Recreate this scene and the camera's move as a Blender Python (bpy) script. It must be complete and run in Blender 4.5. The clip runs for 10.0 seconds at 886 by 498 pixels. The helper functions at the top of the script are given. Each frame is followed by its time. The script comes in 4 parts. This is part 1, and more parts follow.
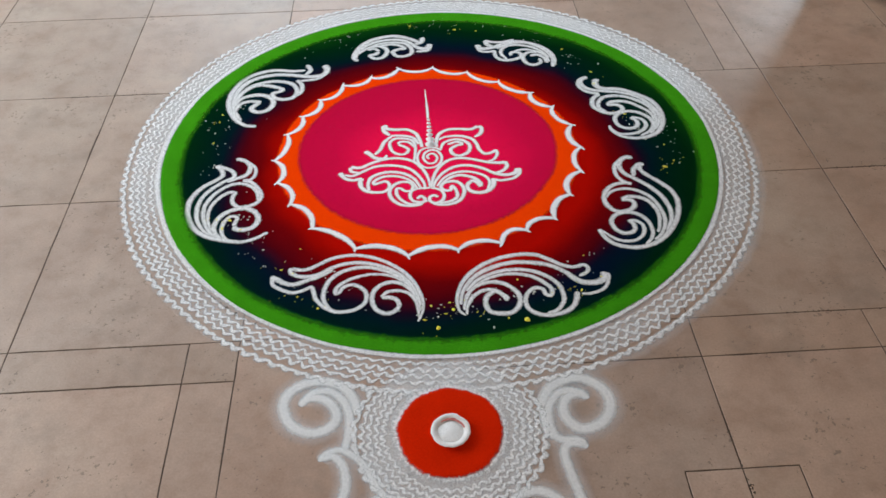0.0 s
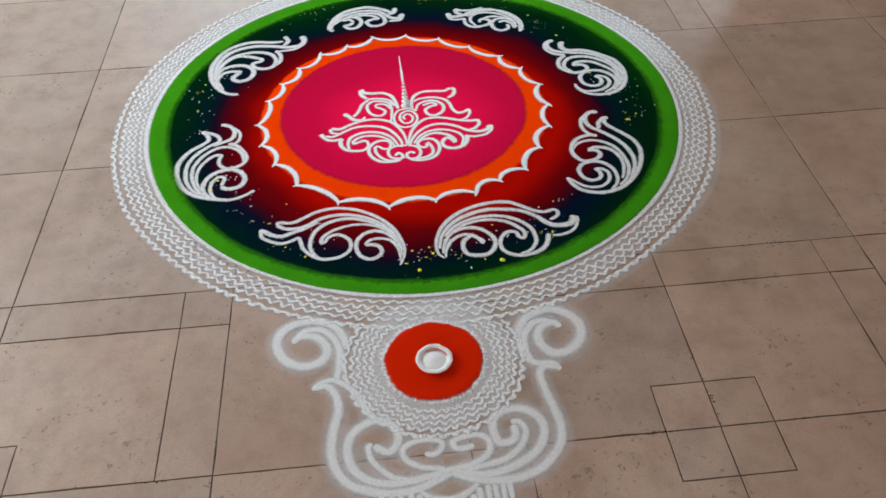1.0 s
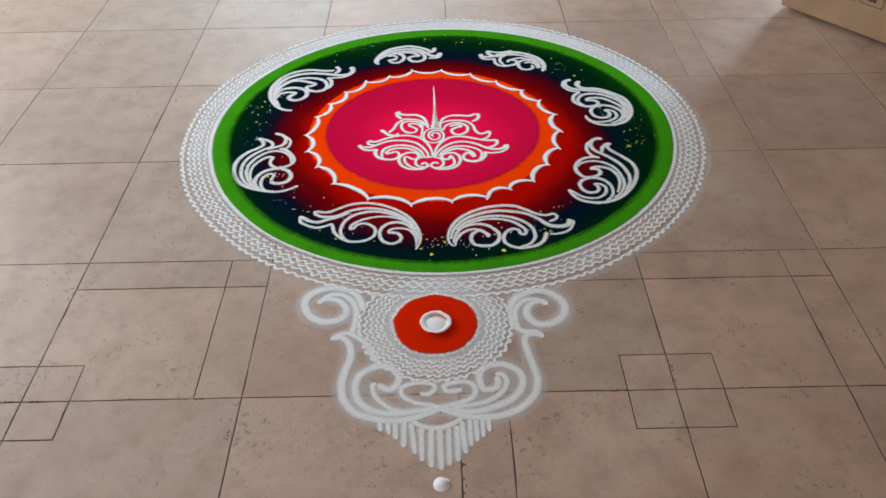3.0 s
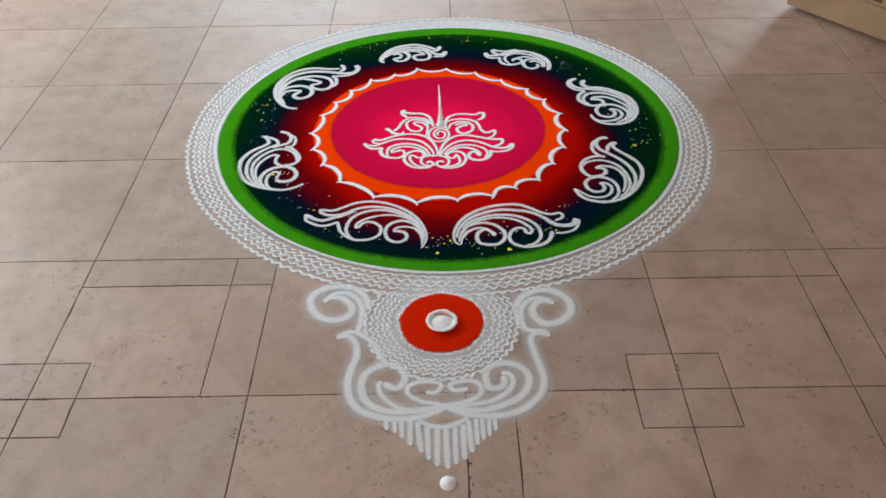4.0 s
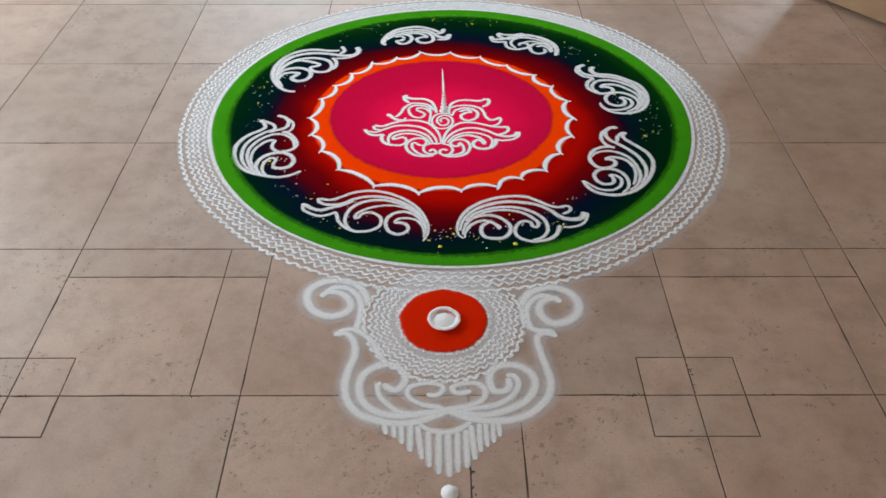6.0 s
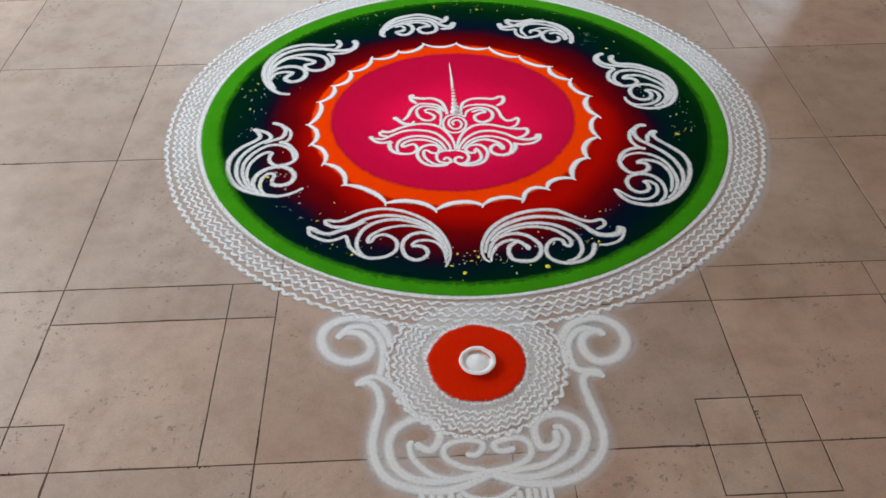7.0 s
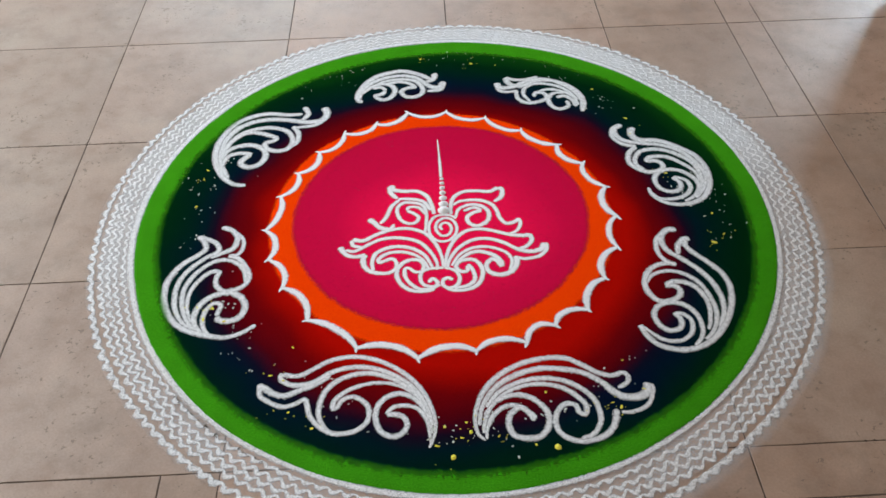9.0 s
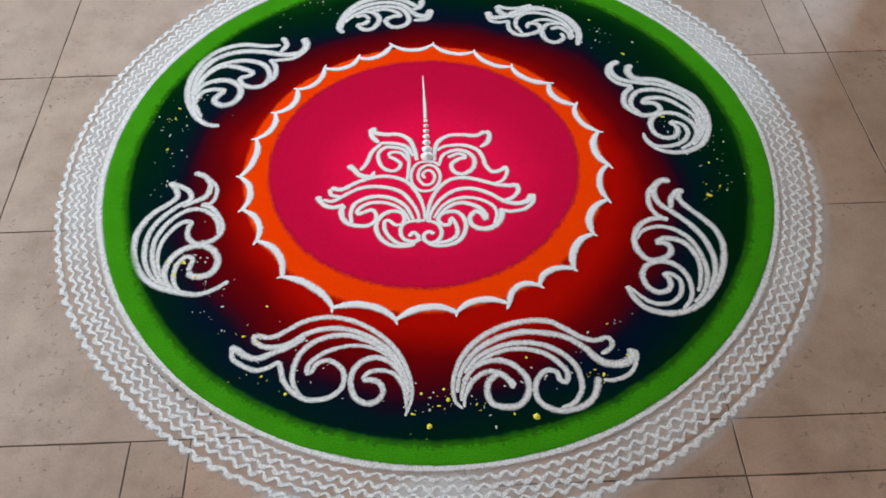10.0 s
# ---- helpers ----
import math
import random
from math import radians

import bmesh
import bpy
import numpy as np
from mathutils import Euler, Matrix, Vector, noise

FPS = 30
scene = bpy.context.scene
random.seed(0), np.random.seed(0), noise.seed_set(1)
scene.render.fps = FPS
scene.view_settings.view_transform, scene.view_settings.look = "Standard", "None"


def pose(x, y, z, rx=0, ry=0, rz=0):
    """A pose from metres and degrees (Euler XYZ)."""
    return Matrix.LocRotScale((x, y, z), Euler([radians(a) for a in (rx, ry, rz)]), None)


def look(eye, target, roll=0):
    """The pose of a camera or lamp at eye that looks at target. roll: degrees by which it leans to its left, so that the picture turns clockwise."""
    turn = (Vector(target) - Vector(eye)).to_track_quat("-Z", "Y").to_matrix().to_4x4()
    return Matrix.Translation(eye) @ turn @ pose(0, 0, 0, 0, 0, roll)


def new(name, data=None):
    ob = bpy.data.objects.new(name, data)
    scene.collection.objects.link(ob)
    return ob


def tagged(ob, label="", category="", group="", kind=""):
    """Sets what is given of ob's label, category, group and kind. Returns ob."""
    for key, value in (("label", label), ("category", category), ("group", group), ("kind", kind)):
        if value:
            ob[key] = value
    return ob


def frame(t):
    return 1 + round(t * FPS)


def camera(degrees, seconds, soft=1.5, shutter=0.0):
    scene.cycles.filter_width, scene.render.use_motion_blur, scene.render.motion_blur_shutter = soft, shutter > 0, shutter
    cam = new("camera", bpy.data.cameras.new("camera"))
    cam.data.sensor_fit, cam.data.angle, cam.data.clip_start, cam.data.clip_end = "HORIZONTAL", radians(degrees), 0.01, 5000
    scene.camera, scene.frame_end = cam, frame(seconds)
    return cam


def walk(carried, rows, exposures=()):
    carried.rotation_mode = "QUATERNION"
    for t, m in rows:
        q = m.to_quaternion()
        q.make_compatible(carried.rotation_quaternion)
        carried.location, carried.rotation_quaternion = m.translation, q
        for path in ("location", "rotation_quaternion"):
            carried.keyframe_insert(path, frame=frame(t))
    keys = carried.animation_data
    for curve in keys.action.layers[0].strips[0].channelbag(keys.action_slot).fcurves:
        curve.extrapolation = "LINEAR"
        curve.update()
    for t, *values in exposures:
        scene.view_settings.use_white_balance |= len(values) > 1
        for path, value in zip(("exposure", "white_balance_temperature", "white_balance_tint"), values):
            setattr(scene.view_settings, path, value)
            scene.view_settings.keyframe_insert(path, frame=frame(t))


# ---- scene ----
cam = camera(55.9, 10.0)
PATH = [
    (0, (0.314, -0.582, 1.119), (0.377, 0.871, -0.253), -1.1),
    (0.2, (0.275, -0.598, 1.125), (0.380, 0.842, -0.257), -1.1),
    (0.5, (0.250, -0.635, 1.120), (0.392, 0.799, -0.267), -0.9),
    (0.7, (0.259, -0.660, 1.127), (0.392, 0.772, -0.264), -1.1),
    (1, (0.303, -0.713, 1.126), (0.417, 0.723, -0.262), -1.6),
    (1.2, (0.339, -0.771, 1.128), (0.442, 0.685, -0.239), -1.2),
    (1.5, (0.379, -0.864, 1.138), (0.465, 0.645, -0.172), 0.1),
    (1.7, (0.396, -0.924, 1.148), (0.465, 0.620, -0.121), 0.4),
    (2, (0.407, -0.983, 1.157), (0.437, 0.576, -0.096), -0.2),
    (2.2, (0.402, -1.012, 1.151), (0.407, 0.549, -0.100), -0.2),
    (2.5, (0.389, -1.014, 1.160), (0.389, 0.526, -0.116), -0.9),
    (3, (0.370, -1.022, 1.167), (0.371, 0.532, -0.092), -1.1),
    (4.5, (0.359, -1.019, 1.166), (0.357, 0.528, -0.100), -0.9),
    (5, (0.353, -0.996, 1.161), (0.354, 0.543, -0.116), -0.8),
    (5.2, (0.345, -0.987, 1.153), (0.353, 0.552, -0.124), -0.5),
    (6.3, (0.346, -0.894, 1.130), (0.352, 0.606, -0.194), 0.2),
    (6.5, (0.327, -0.842, 1.121), (0.339, 0.632, -0.231), -0.3),
    (6.8, (0.287, -0.774, 1.111), (0.315, 0.705, -0.234), -0.7),
    (7, (0.268, -0.732, 1.112), (0.316, 0.735, -0.246), -0.8),
    (7.2, (0.250, -0.702, 1.102), (0.314, 0.761, -0.259), -0.7),
    (7.5, (0.259, -0.656, 1.106), (0.340, 0.800, -0.263), -1.0),
    (7.7, (0.293, -0.622, 1.099), (0.359, 0.836, -0.268), -1.5),
    (8, (0.360, -0.539, 1.114), (0.407, 0.918, -0.256), -0.4),
    (8.3, (0.391, -0.468, 1.121), (0.426, 0.995, -0.244), 0.9),
    (8.5, (0.388, -0.422, 1.117), (0.405, 1.032, -0.256), 0.6),
    (8.7, (0.364, -0.345, 1.119), (0.390, 1.081, -0.283), 0.4),
    (9, (0.318, -0.262, 1.115), (0.359, 1.144, -0.306), -1.3),
    (9.2, (0.315, -0.211, 1.116), (0.332, 1.127, -0.369), -3.0),
    (9.5, (0.321, -0.169, 1.110), (0.352, 1.060, -0.468), -2.0),
    (9.7, (0.335, -0.159, 1.114), (0.362, 1.057, -0.472), -1.6),
    (10, (0.358, -0.144, 1.135), (0.386, 1.074, -0.451), -1.0),
]
walk(cam, [(t, look(eye, target, roll)) for t, eye, target, roll in PATH])

# ---- light ----
world = bpy.data.worlds.new("sky")
scene.world = world
world.use_nodes = True
_wt = world.node_tree
_sky = _wt.nodes.new("ShaderNodeTexSky")
_sky.sky_type, _sky.sun_disc = "NISHITA", False
_sky.sun_elevation, _sky.sun_rotation = radians(40), radians(37)
_wt.links.new(_sky.outputs[0], _wt.nodes["Background"].inputs[0])
_wt.nodes["Background"].inputs[1].default_value = 0.12


def opening_light(name, place, towards, sx, sy, power, colour):
    """Area light set in an opening of the room; some openings are only assumed."""
    data = bpy.data.lights.new(name, "AREA")
    data.shape, data.size, data.size_y, data.energy, data.color = "RECTANGLE", sx, sy, power, colour
    ob = new(name, data)
    ob.matrix_world = look(place, towards)
    return ob


opening_light("daylight_door", (4.25, 5.02, 1.15), (2.0, 1.5, 0.6), 1.2, 2.1, 215, (0.62, 0.83, 1.0))
opening_light("daylight_window", (-3.02, 1.8, 1.5), (0.6, 0.5, 0.0), 3.0, 1.7, 138, (0.86, 0.945, 1.0))
# added fill from behind the camera, brightens the near floor and pendant
opening_light("foreground_fill", (-0.3, -3.42, 1.55), (0.2, 0.0, 0.0), 1.6, 1.3, 31, (0.95, 0.96, 0.96))
# added fill in an assumed opening, brightens the far floor and its sheen
opening_light("far_floor_fill", (-0.3, 5.02, 1.55), (0.2, 1.5, 0.0), 2.2, 1.3, 72, (0.74, 0.89, 1.0))
scene.view_settings.exposure = 0.17

# ---- materials ----


def material(name, rough=0.6):
    m = bpy.data.materials.new(name)
    m.use_nodes = True
    nt = m.node_tree
    b = nt.nodes["Principled BSDF"]
    b.inputs["Roughness"].default_value = rough
    return m, nt, b


def node(nt, kind, **kw):
    n = nt.nodes.new(kind)
    for k, v in kw.items():
        n.inputs[k.replace("_", " ")].default_value = v
    return n


def noise_at(nt, coords, scale, detail=4.0, rough=0.6):
    n = node(nt, "ShaderNodeTexNoise", Scale=scale, Detail=detail, Roughness=rough)
    nt.links.new(coords, n.inputs["Vector"])
    return n


def ramp(nt, fac, stops):
    r = nt.nodes.new("ShaderNodeValToRGB")
    el = r.color_ramp.elements
    while len(el) < len(stops):
        el.new(0.5)
    for e, (p, c) in zip(el, stops):
        e.position, e.color = p, (*c, 1)
    nt.links.new(fac, r.inputs[0])
    return r


def mix(nt, fac, a, b, how="MIX"):
    m = nt.nodes.new("ShaderNodeMix")
    m.data_type, m.blend_type = "RGBA", how
    for s, v in ((m.inputs[0], fac), (m.inputs[6], a), (m.inputs[7], b)):
        if isinstance(v, (int, float)):
            s.default_value = v
        elif isinstance(v, tuple):
            s.default_value = (*v, 1)
        else:
            nt.links.new(v, s)
    return m.outputs[2]


def math_node(nt, op, a, b=0.0, c=None):
    m = nt.nodes.new("ShaderNodeMath")
    m.operation = op
    for s, v in zip(m.inputs, (a, b, c)):
        if v is None:
            continue
        if isinstance(v, (int, float)):
            s.default_value = v
        else:
            nt.links.new(v, s)
    return m.outputs[0]


def bump(nt, b, height, strength, distance):
    n = node(nt, "ShaderNodeBump", Strength=strength, Distance=distance)
    nt.links.new(height, n.inputs["Height"])
    nt.links.new(n.outputs[0], b.inputs["Normal"])


def place_of(nt):
    """World place of the shaded point."""
    return nt.nodes.new("ShaderNodeNewGeometry").outputs["Position"]


def stone_material():
    m, nt, b = material("worn_stone_tile", 0.42)
    b.inputs["Specular IOR Level"].default_value = 0.4
    p = place_of(nt)
    rnd = nt.nodes.new("ShaderNodeObjectInfo").outputs["Random"]
    big = noise_at(nt, p, 2.2, 5, 0.62)
    mid = noise_at(nt, p, 14, 6, 0.65)
    fine = noise_at(nt, p, 260, 3, 0.6)
    col = ramp(nt, big.outputs["Fac"], [(0.28, (0.325, 0.23, 0.179)), (0.5, (0.396, 0.294, 0.236)), (0.74, (0.435, 0.35, 0.289))]).outputs[0]
    col = mix(nt, 0.5, col, ramp(nt, mid.outputs["Fac"], [(0.3, (0.34, 0.3, 0.27)), (0.5, (0.5, 0.5, 0.5)), (0.75, (0.62, 0.61, 0.6))]).outputs[0], "OVERLAY")
    col = mix(nt, 0.25, col, ramp(nt, fine.outputs["Fac"], [(0.35, (0.36, 0.34, 0.32)), (0.65, (0.6, 0.6, 0.6))]).outputs[0], "OVERLAY")
    tone = ramp(nt, rnd, [(0.0, (0.44, 0.445, 0.445)), (0.5, (0.51, 0.495, 0.48)), (1.0, (0.56, 0.535, 0.525))]).outputs[0]
    col = mix(nt, 0.6, col, tone, "OVERLAY")
    col = mix(nt, 1.0, col, nt.nodes["Object Info"].outputs["Color"], "MULTIPLY")
    # pits that gather in patches
    pit = nt.nodes.new("ShaderNodeTexVoronoi")
    pit.inputs["Scale"].default_value = 70
    wob = mix(nt, 0.03, p, noise_at(nt, p, 90).outputs["Color"], "ADD")
    nt.links.new(wob, pit.inputs["Vector"])
    where = noise_at(nt, p, 5.5, 3, 0.7)
    thr = math_node(nt, "MULTIPLY_ADD", where.outputs["Fac"], 1.15, -0.46)
    hole = math_node(nt, "LESS_THAN", pit.outputs["Distance"], thr)
    col = mix(nt, math_node(nt, "MULTIPLY", hole, 0.62), col, (0.17, 0.125, 0.095))
    smear = ramp(nt, noise_at(nt, p, 7.5, 6, 0.72).outputs["Fac"], [(0.52, (0, 0, 0)), (0.72, (1, 1, 1))]).outputs[0]
    col = mix(nt, math_node(nt, "MULTIPLY", smear, 0.4), col, (0.2, 0.155, 0.125))
    nt.links.new(col, b.inputs["Base Color"])
    rr = math_node(nt, "MULTIPLY_ADD", mid.outputs["Fac"], 0.22, 0.38)
    nt.links.new(rr, b.inputs["Roughness"])
    h = math_node(nt, "SUBTRACT", math_node(nt, "MULTIPLY_ADD", fine.outputs["Fac"], 0.25, mid.outputs["Fac"]), math_node(nt, "MULTIPLY", hole, 0.5))
    bump(nt, b, h, 0.14, 0.002)
    return m


def grain(nt, b, p, strength=0.22):
    n = noise_at(nt, p, 420, 4, 0.75)
    bump(nt, b, n.outputs["Fac"], strength, 0.002)
    return n


def crumble(nt, b, soft, cover=1.0, coarse=1.0):
    """Let the powder thin out, grain by grain, towards the rim of its bed."""
    p = place_of(nt)
    at = nt.nodes.new("ShaderNodeAttribute")
    at.attribute_name = "rim"
    n = math_node(nt, "SUBTRACT", noise_at(nt, p, 480, 3, 0.7).outputs["Fac"], 0.5)
    n2 = math_node(nt, "SUBTRACT", noise_at(nt, p, 230, 2, 0.7).outputs["Fac"], 0.5)
    v = math_node(nt, "ADD", at.outputs["Fac"], math_node(nt, "ADD", math_node(nt, "MULTIPLY", n, (2.2 * soft + 0.4) * coarse), math_node(nt, "MULTIPLY", n2, (1.2 * soft + 0.2) * coarse)))
    r = nt.nodes.new("ShaderNodeMapRange")
    r.inputs[1].default_value, r.inputs[2].default_value, r.inputs[3].default_value, r.inputs[4].default_value = 1.0 - soft, 1.0, cover, 0.0
    nt.links.new(v, r.inputs[0])
    t = nt.nodes.new("ShaderNodeBsdfTransparent")
    x = nt.nodes.new("ShaderNodeMixShader")
    nt.links.new(r.outputs[0], x.inputs[0])
    nt.links.new(t.outputs[0], x.inputs[1])
    nt.links.new(b.outputs[0], x.inputs[2])
    nt.links.new(x.outputs[0], nt.nodes["Material Output"].inputs[0])


def powder_material(name, colour, dark, light, patch=0.5, soft=0.0, cover=1.0, coarse=1.0, relief=0.22):
    """A heap of coloured powder: fine grain and slow patches."""
    m, nt, b = material(name, 0.95)
    b.inputs["Specular IOR Level"].default_value = 0.0
    p = place_of(nt)
    g = grain(nt, b, p, relief)
    slow = noise_at(nt, p, 18, 4, 0.6)
    c = ramp(nt, g.outputs["Fac"], [(0.32, dark), (0.5, colour), (0.7, light)]).outputs[0]
    c = mix(nt, patch, c, ramp(nt, slow.outputs["Fac"], [(0.3, (0.4, 0.4, 0.4)), (0.7, (0.58, 0.58, 0.58))]).outputs[0], "OVERLAY")
    nt.links.new(c, b.inputs["Base Color"])
    if soft:
        crumble(nt, b, soft, cover, coarse)
    return m


def radial(nt, p, cx, cy, wobble, scale, amount2=0.0):
    """Distance from a centre in plan, blurred unevenly as powders sifted into each other."""
    s = nt.nodes.new("ShaderNodeVectorMath")
    s.operation = "SUBTRACT"
    nt.links.new(p, s.inputs[0])
    s.inputs[1].default_value = (cx, cy, 0)
    flat = nt.nodes.new("ShaderNodeVectorMath")
    flat.operation = "MULTIPLY"
    nt.links.new(s.outputs[0], flat.inputs[0])
    flat.inputs[1].default_value = (1, 1, 0)
    ln = nt.nodes.new("ShaderNodeVectorMath")
    ln.operation = "LENGTH"
    nt.links.new(flat.outputs[0], ln.inputs[0])
    r = math_node(nt, "ADD", ln.outputs["Value"], math_node(nt, "MULTIPLY", math_node(nt, "SUBTRACT", noise_at(nt, p, scale, 2, 0.5).outputs["Fac"], 0.5), wobble))
    return math_node(nt, "ADD", r, math_node(nt, "MULTIPLY", math_node(nt, "SUBTRACT", noise_at(nt, p, 300, 3, 0.8).outputs["Fac"], 0.5), amount2))


def blended_powder(name, cx, cy, wobble, scale, speck, stops, r0, r1, soft=0.0, cloud=None):
    m, nt, b = material(name, 0.95)
    b.inputs["Specular IOR Level"].default_value = 0.0
    p = place_of(nt)
    g = grain(nt, b, p, 0.25)
    r = radial(nt, p, cx, cy, wobble, scale, speck)
    f = math_node(nt, "DIVIDE", math_node(nt, "SUBTRACT", r, r0), r1 - r0)
    c = ramp(nt, f, [((q - r0) / (r1 - r0), col) for q, col in stops]).outputs[0]
    if cloud:
        # clouds of a second powder, sifted over one zone
        colour, q0, q1 = cloud
        zone = ramp(nt, f, [((q0 - r0) / (r1 - r0), (0, 0, 0)), ((q0 * 0.6 + q1 * 0.4 - r0) / (r1 - r0), (1, 1, 1)), ((q1 - r0) / (r1 - r0), (0, 0, 0))]).outputs[0]
        where = ramp(nt, noise_at(nt, p, 3.1, 2, 0.5).outputs["Fac"], [(0.46, (0, 0, 0)), (0.64, (1, 1, 1))]).outputs[0]
        c = mix(nt, math_node(nt, "MULTIPLY", zone, where), c, colour)
    c = mix(nt, 0.45, c, ramp(nt, g.outputs["Fac"], [(0.3, (0.38, 0.38, 0.38)), (0.7, (0.62, 0.62, 0.62))]).outputs[0], "OVERLAY")
    nt.links.new(c, b.inputs["Base Color"])
    if soft:
        crumble(nt, b, soft, 1.0, 1.1)
    return m


def dust_material(name, cover):
    """White powder lying so thin that the stone shows through."""
    m, nt, b = material(name, 0.95)
    b.inputs["Base Color"].default_value = (0.8, 0.795, 0.81, 1)
    b.inputs["Specular IOR Level"].default_value = 0.0
    crumble(nt, b, 0.9, cover, 0.35)
    return m


def plaster_material(name, colour):
    m, nt, b = material(name, 0.85)
    p = place_of(nt)
    n = noise_at(nt, p, 3, 5)
    f = noise_at(nt, p, 80, 3)
    nt.links.new(mix(nt, 0.3, colour, ramp(nt, n.outputs["Fac"], [(0.3, (0.4, 0.4, 0.4)), (0.7, (0.6, 0.6, 0.6))]).outputs[0], "OVERLAY"), b.inputs["Base Color"])
    bump(nt, b, f.outputs["Fac"], 0.2, 0.003)
    return m


def cardboard_material():
    m, nt, b = material("brown_cardboard", 0.8)
    p = place_of(nt)
    w = nt.nodes.new("ShaderNodeTexWave")
    w.inputs["Scale"].default_value = 60
    w.inputs["Distortion"].default_value = 1.0
    nt.links.new(p, w.inputs["Vector"])
    n = noise_at(nt, p, 9, 5)
    c = ramp(nt, n.outputs["Fac"], [(0.3, (0.27, 0.165, 0.09)), (0.7, (0.35, 0.22, 0.125))]).outputs[0]
    nt.links.new(c, b.inputs["Base Color"])
    bump(nt, b, w.outputs["Fac"], 0.05, 0.001)
    return m


def clay_material():
    m, nt, b = material("white_painted_clay", 0.55)
    p = place_of(nt)
    n = noise_at(nt, p, 90, 5)
    c = ramp(nt, n.outputs["Fac"], [(0.3, (0.68, 0.64, 0.62)), (0.6, (0.8, 0.78, 0.77))]).outputs[0]
    nt.links.new(c, b.inputs["Base Color"])
    bump(nt, b, n.outputs["Fac"], 0.3, 0.001)
    return m


def plain(name, colour, rough=0.7):
    m, nt, b = material(name, rough)
    n = noise_at(nt, place_of(nt), 40, 4)
    nt.links.new(mix(nt, 0.3, colour, ramp(nt, n.outputs["Fac"], [(0.3, (0.4, 0.4, 0.4)), (0.7, (0.6, 0.6, 0.6))]).outputs[0], "OVERLAY"), b.inputs["Base Color"])
    return m


CX, CY = 0.376, 0.948        # centre of the large ring
IX, IY = 0.349, 0.930        # centre of the inner figure
PX, PY = 0.3525, 0.181        # centre of the pendant
STONE = stone_material()
GROUT = plain("dark_joint", (0.095, 0.064, 0.046), 0.95)
DIRT = plain("dark_dirt", (0.06, 0.042, 0.03), 0.95)
WHITE = powder_material("white_powder", (0.83, 0.825, 0.835), (0.71, 0.705, 0.715), (0.89, 0.89, 0.895), 0.25, 0.5, 1.0, 0.6, 0.12)
FEATHERED = powder_material("feathered_white_powder", (0.83, 0.825, 0.835), (0.71, 0.705, 0.715), (0.89, 0.89, 0.895), 0.25, 0.78, 1.0, 0.7, 0.16)
LOOSE = powder_material("loose_white_powder", (0.84, 0.835, 0.84), (0.77, 0.765, 0.77), (0.89, 0.89, 0.895), 0.2, 0.8, 1.0, 0.22, 0.08)
ORANGE = powder_material("orange_powder", (0.95, 0.052, 0.001), (0.8, 0.03, 0.0006), (0.96, 0.085, 0.002), 0.2, 0.45)
VERMILION = powder_material("vermilion_powder", (0.64, 0.0175, 0.0015), (0.54, 0.012, 0.001), (0.72, 0.026, 0.003), 0.2, 0.5, 1.0, 0.7)
GREEN = powder_material("green_powder", (0.045, 0.275, 0.007), (0.022, 0.165, 0.004), (0.085, 0.38, 0.016), 0.5, 0.85, 1.0, 0.55)
MAGENTA = blended_powder("magenta_powder", IX + 0.01, IY - 0.03, 0.09, 4, 0.01,
                         [(0.02, (0.94, 0.007, 0.07)), (0.13, (0.88, 0.007, 0.07)), (0.21, (0.64, 0.005, 0.055)), (0.32, (0.55, 0.005, 0.046))], 0.0, 0.34, 0.8)
BLEND = blended_powder("red_to_green_powder", IX + 0.014, IY - 0.034, 0.085, 4.2, 0.014,
                       [(0.335, (0.43, 0.0036, 0.0013)), (0.360, (0.31, 0.0026, 0.0013)), (0.388, (0.155, 0.0015, 0.003)), (0.425, (0.08, 0.0015, 0.005)), (0.455, (0.009, 0.004, 0.013)),
                        (0.478, (0.0010, 0.010, 0.015)), (0.505, (0.0006, 0.0135, 0.0095)), (0.56, (0.0008, 0.019, 0.005)), (0.61, (0.004, 0.045, 0.004))], 0.3, 0.66, cloud=((0.0014, 0.0065, 0.021), 0.425, 0.535))
DUST = dust_material("thin_white_dust", 0.8)
HALO = dust_material("faint_white_dust", 0.42)
YELLOW = powder_material("yellow_fleck", (0.82, 0.74, 0.08), (0.72, 0.62, 0.05), (0.90, 0.84, 0.2), 0.2)
PALE = powder_material("pale_fleck", (0.62, 0.66, 0.6), (0.5, 0.52, 0.5), (0.75, 0.75, 0.7), 0.2)
CLAY = clay_material()
CARD = cardboard_material()
INK = plain("printed_ink", (0.075, 0.04, 0.024), 0.7)
PLASTER = plaster_material("cream_plaster", (0.37, 0.22, 0.125))
CEILING = plaster_material("white_plaster", (0.33, 0.27, 0.205))
PINKPOW = powder_material("pink_trace", (0.62, 0.22, 0.2), (0.5, 0.14, 0.13), (0.7, 0.4, 0.38), 0.2)
# ---- building ----


def mesh_from(bm, name):
    me = bpy.data.meshes.new(name)
    bm.to_mesh(me)
    bm.free()
    return me


def part(name, bm, mat, parent=None, label=""):
    """Link a bmesh as one mesh object, under a thing or a part."""
    me = mesh_from(bm, name) if isinstance(bm, bmesh.types.BMesh) else bm
    if mat:
        me.materials.append(mat)
    ob = new(name, me)
    if parent:
        ob.parent = parent
    if label:
        tagged(ob, label)
    return ob


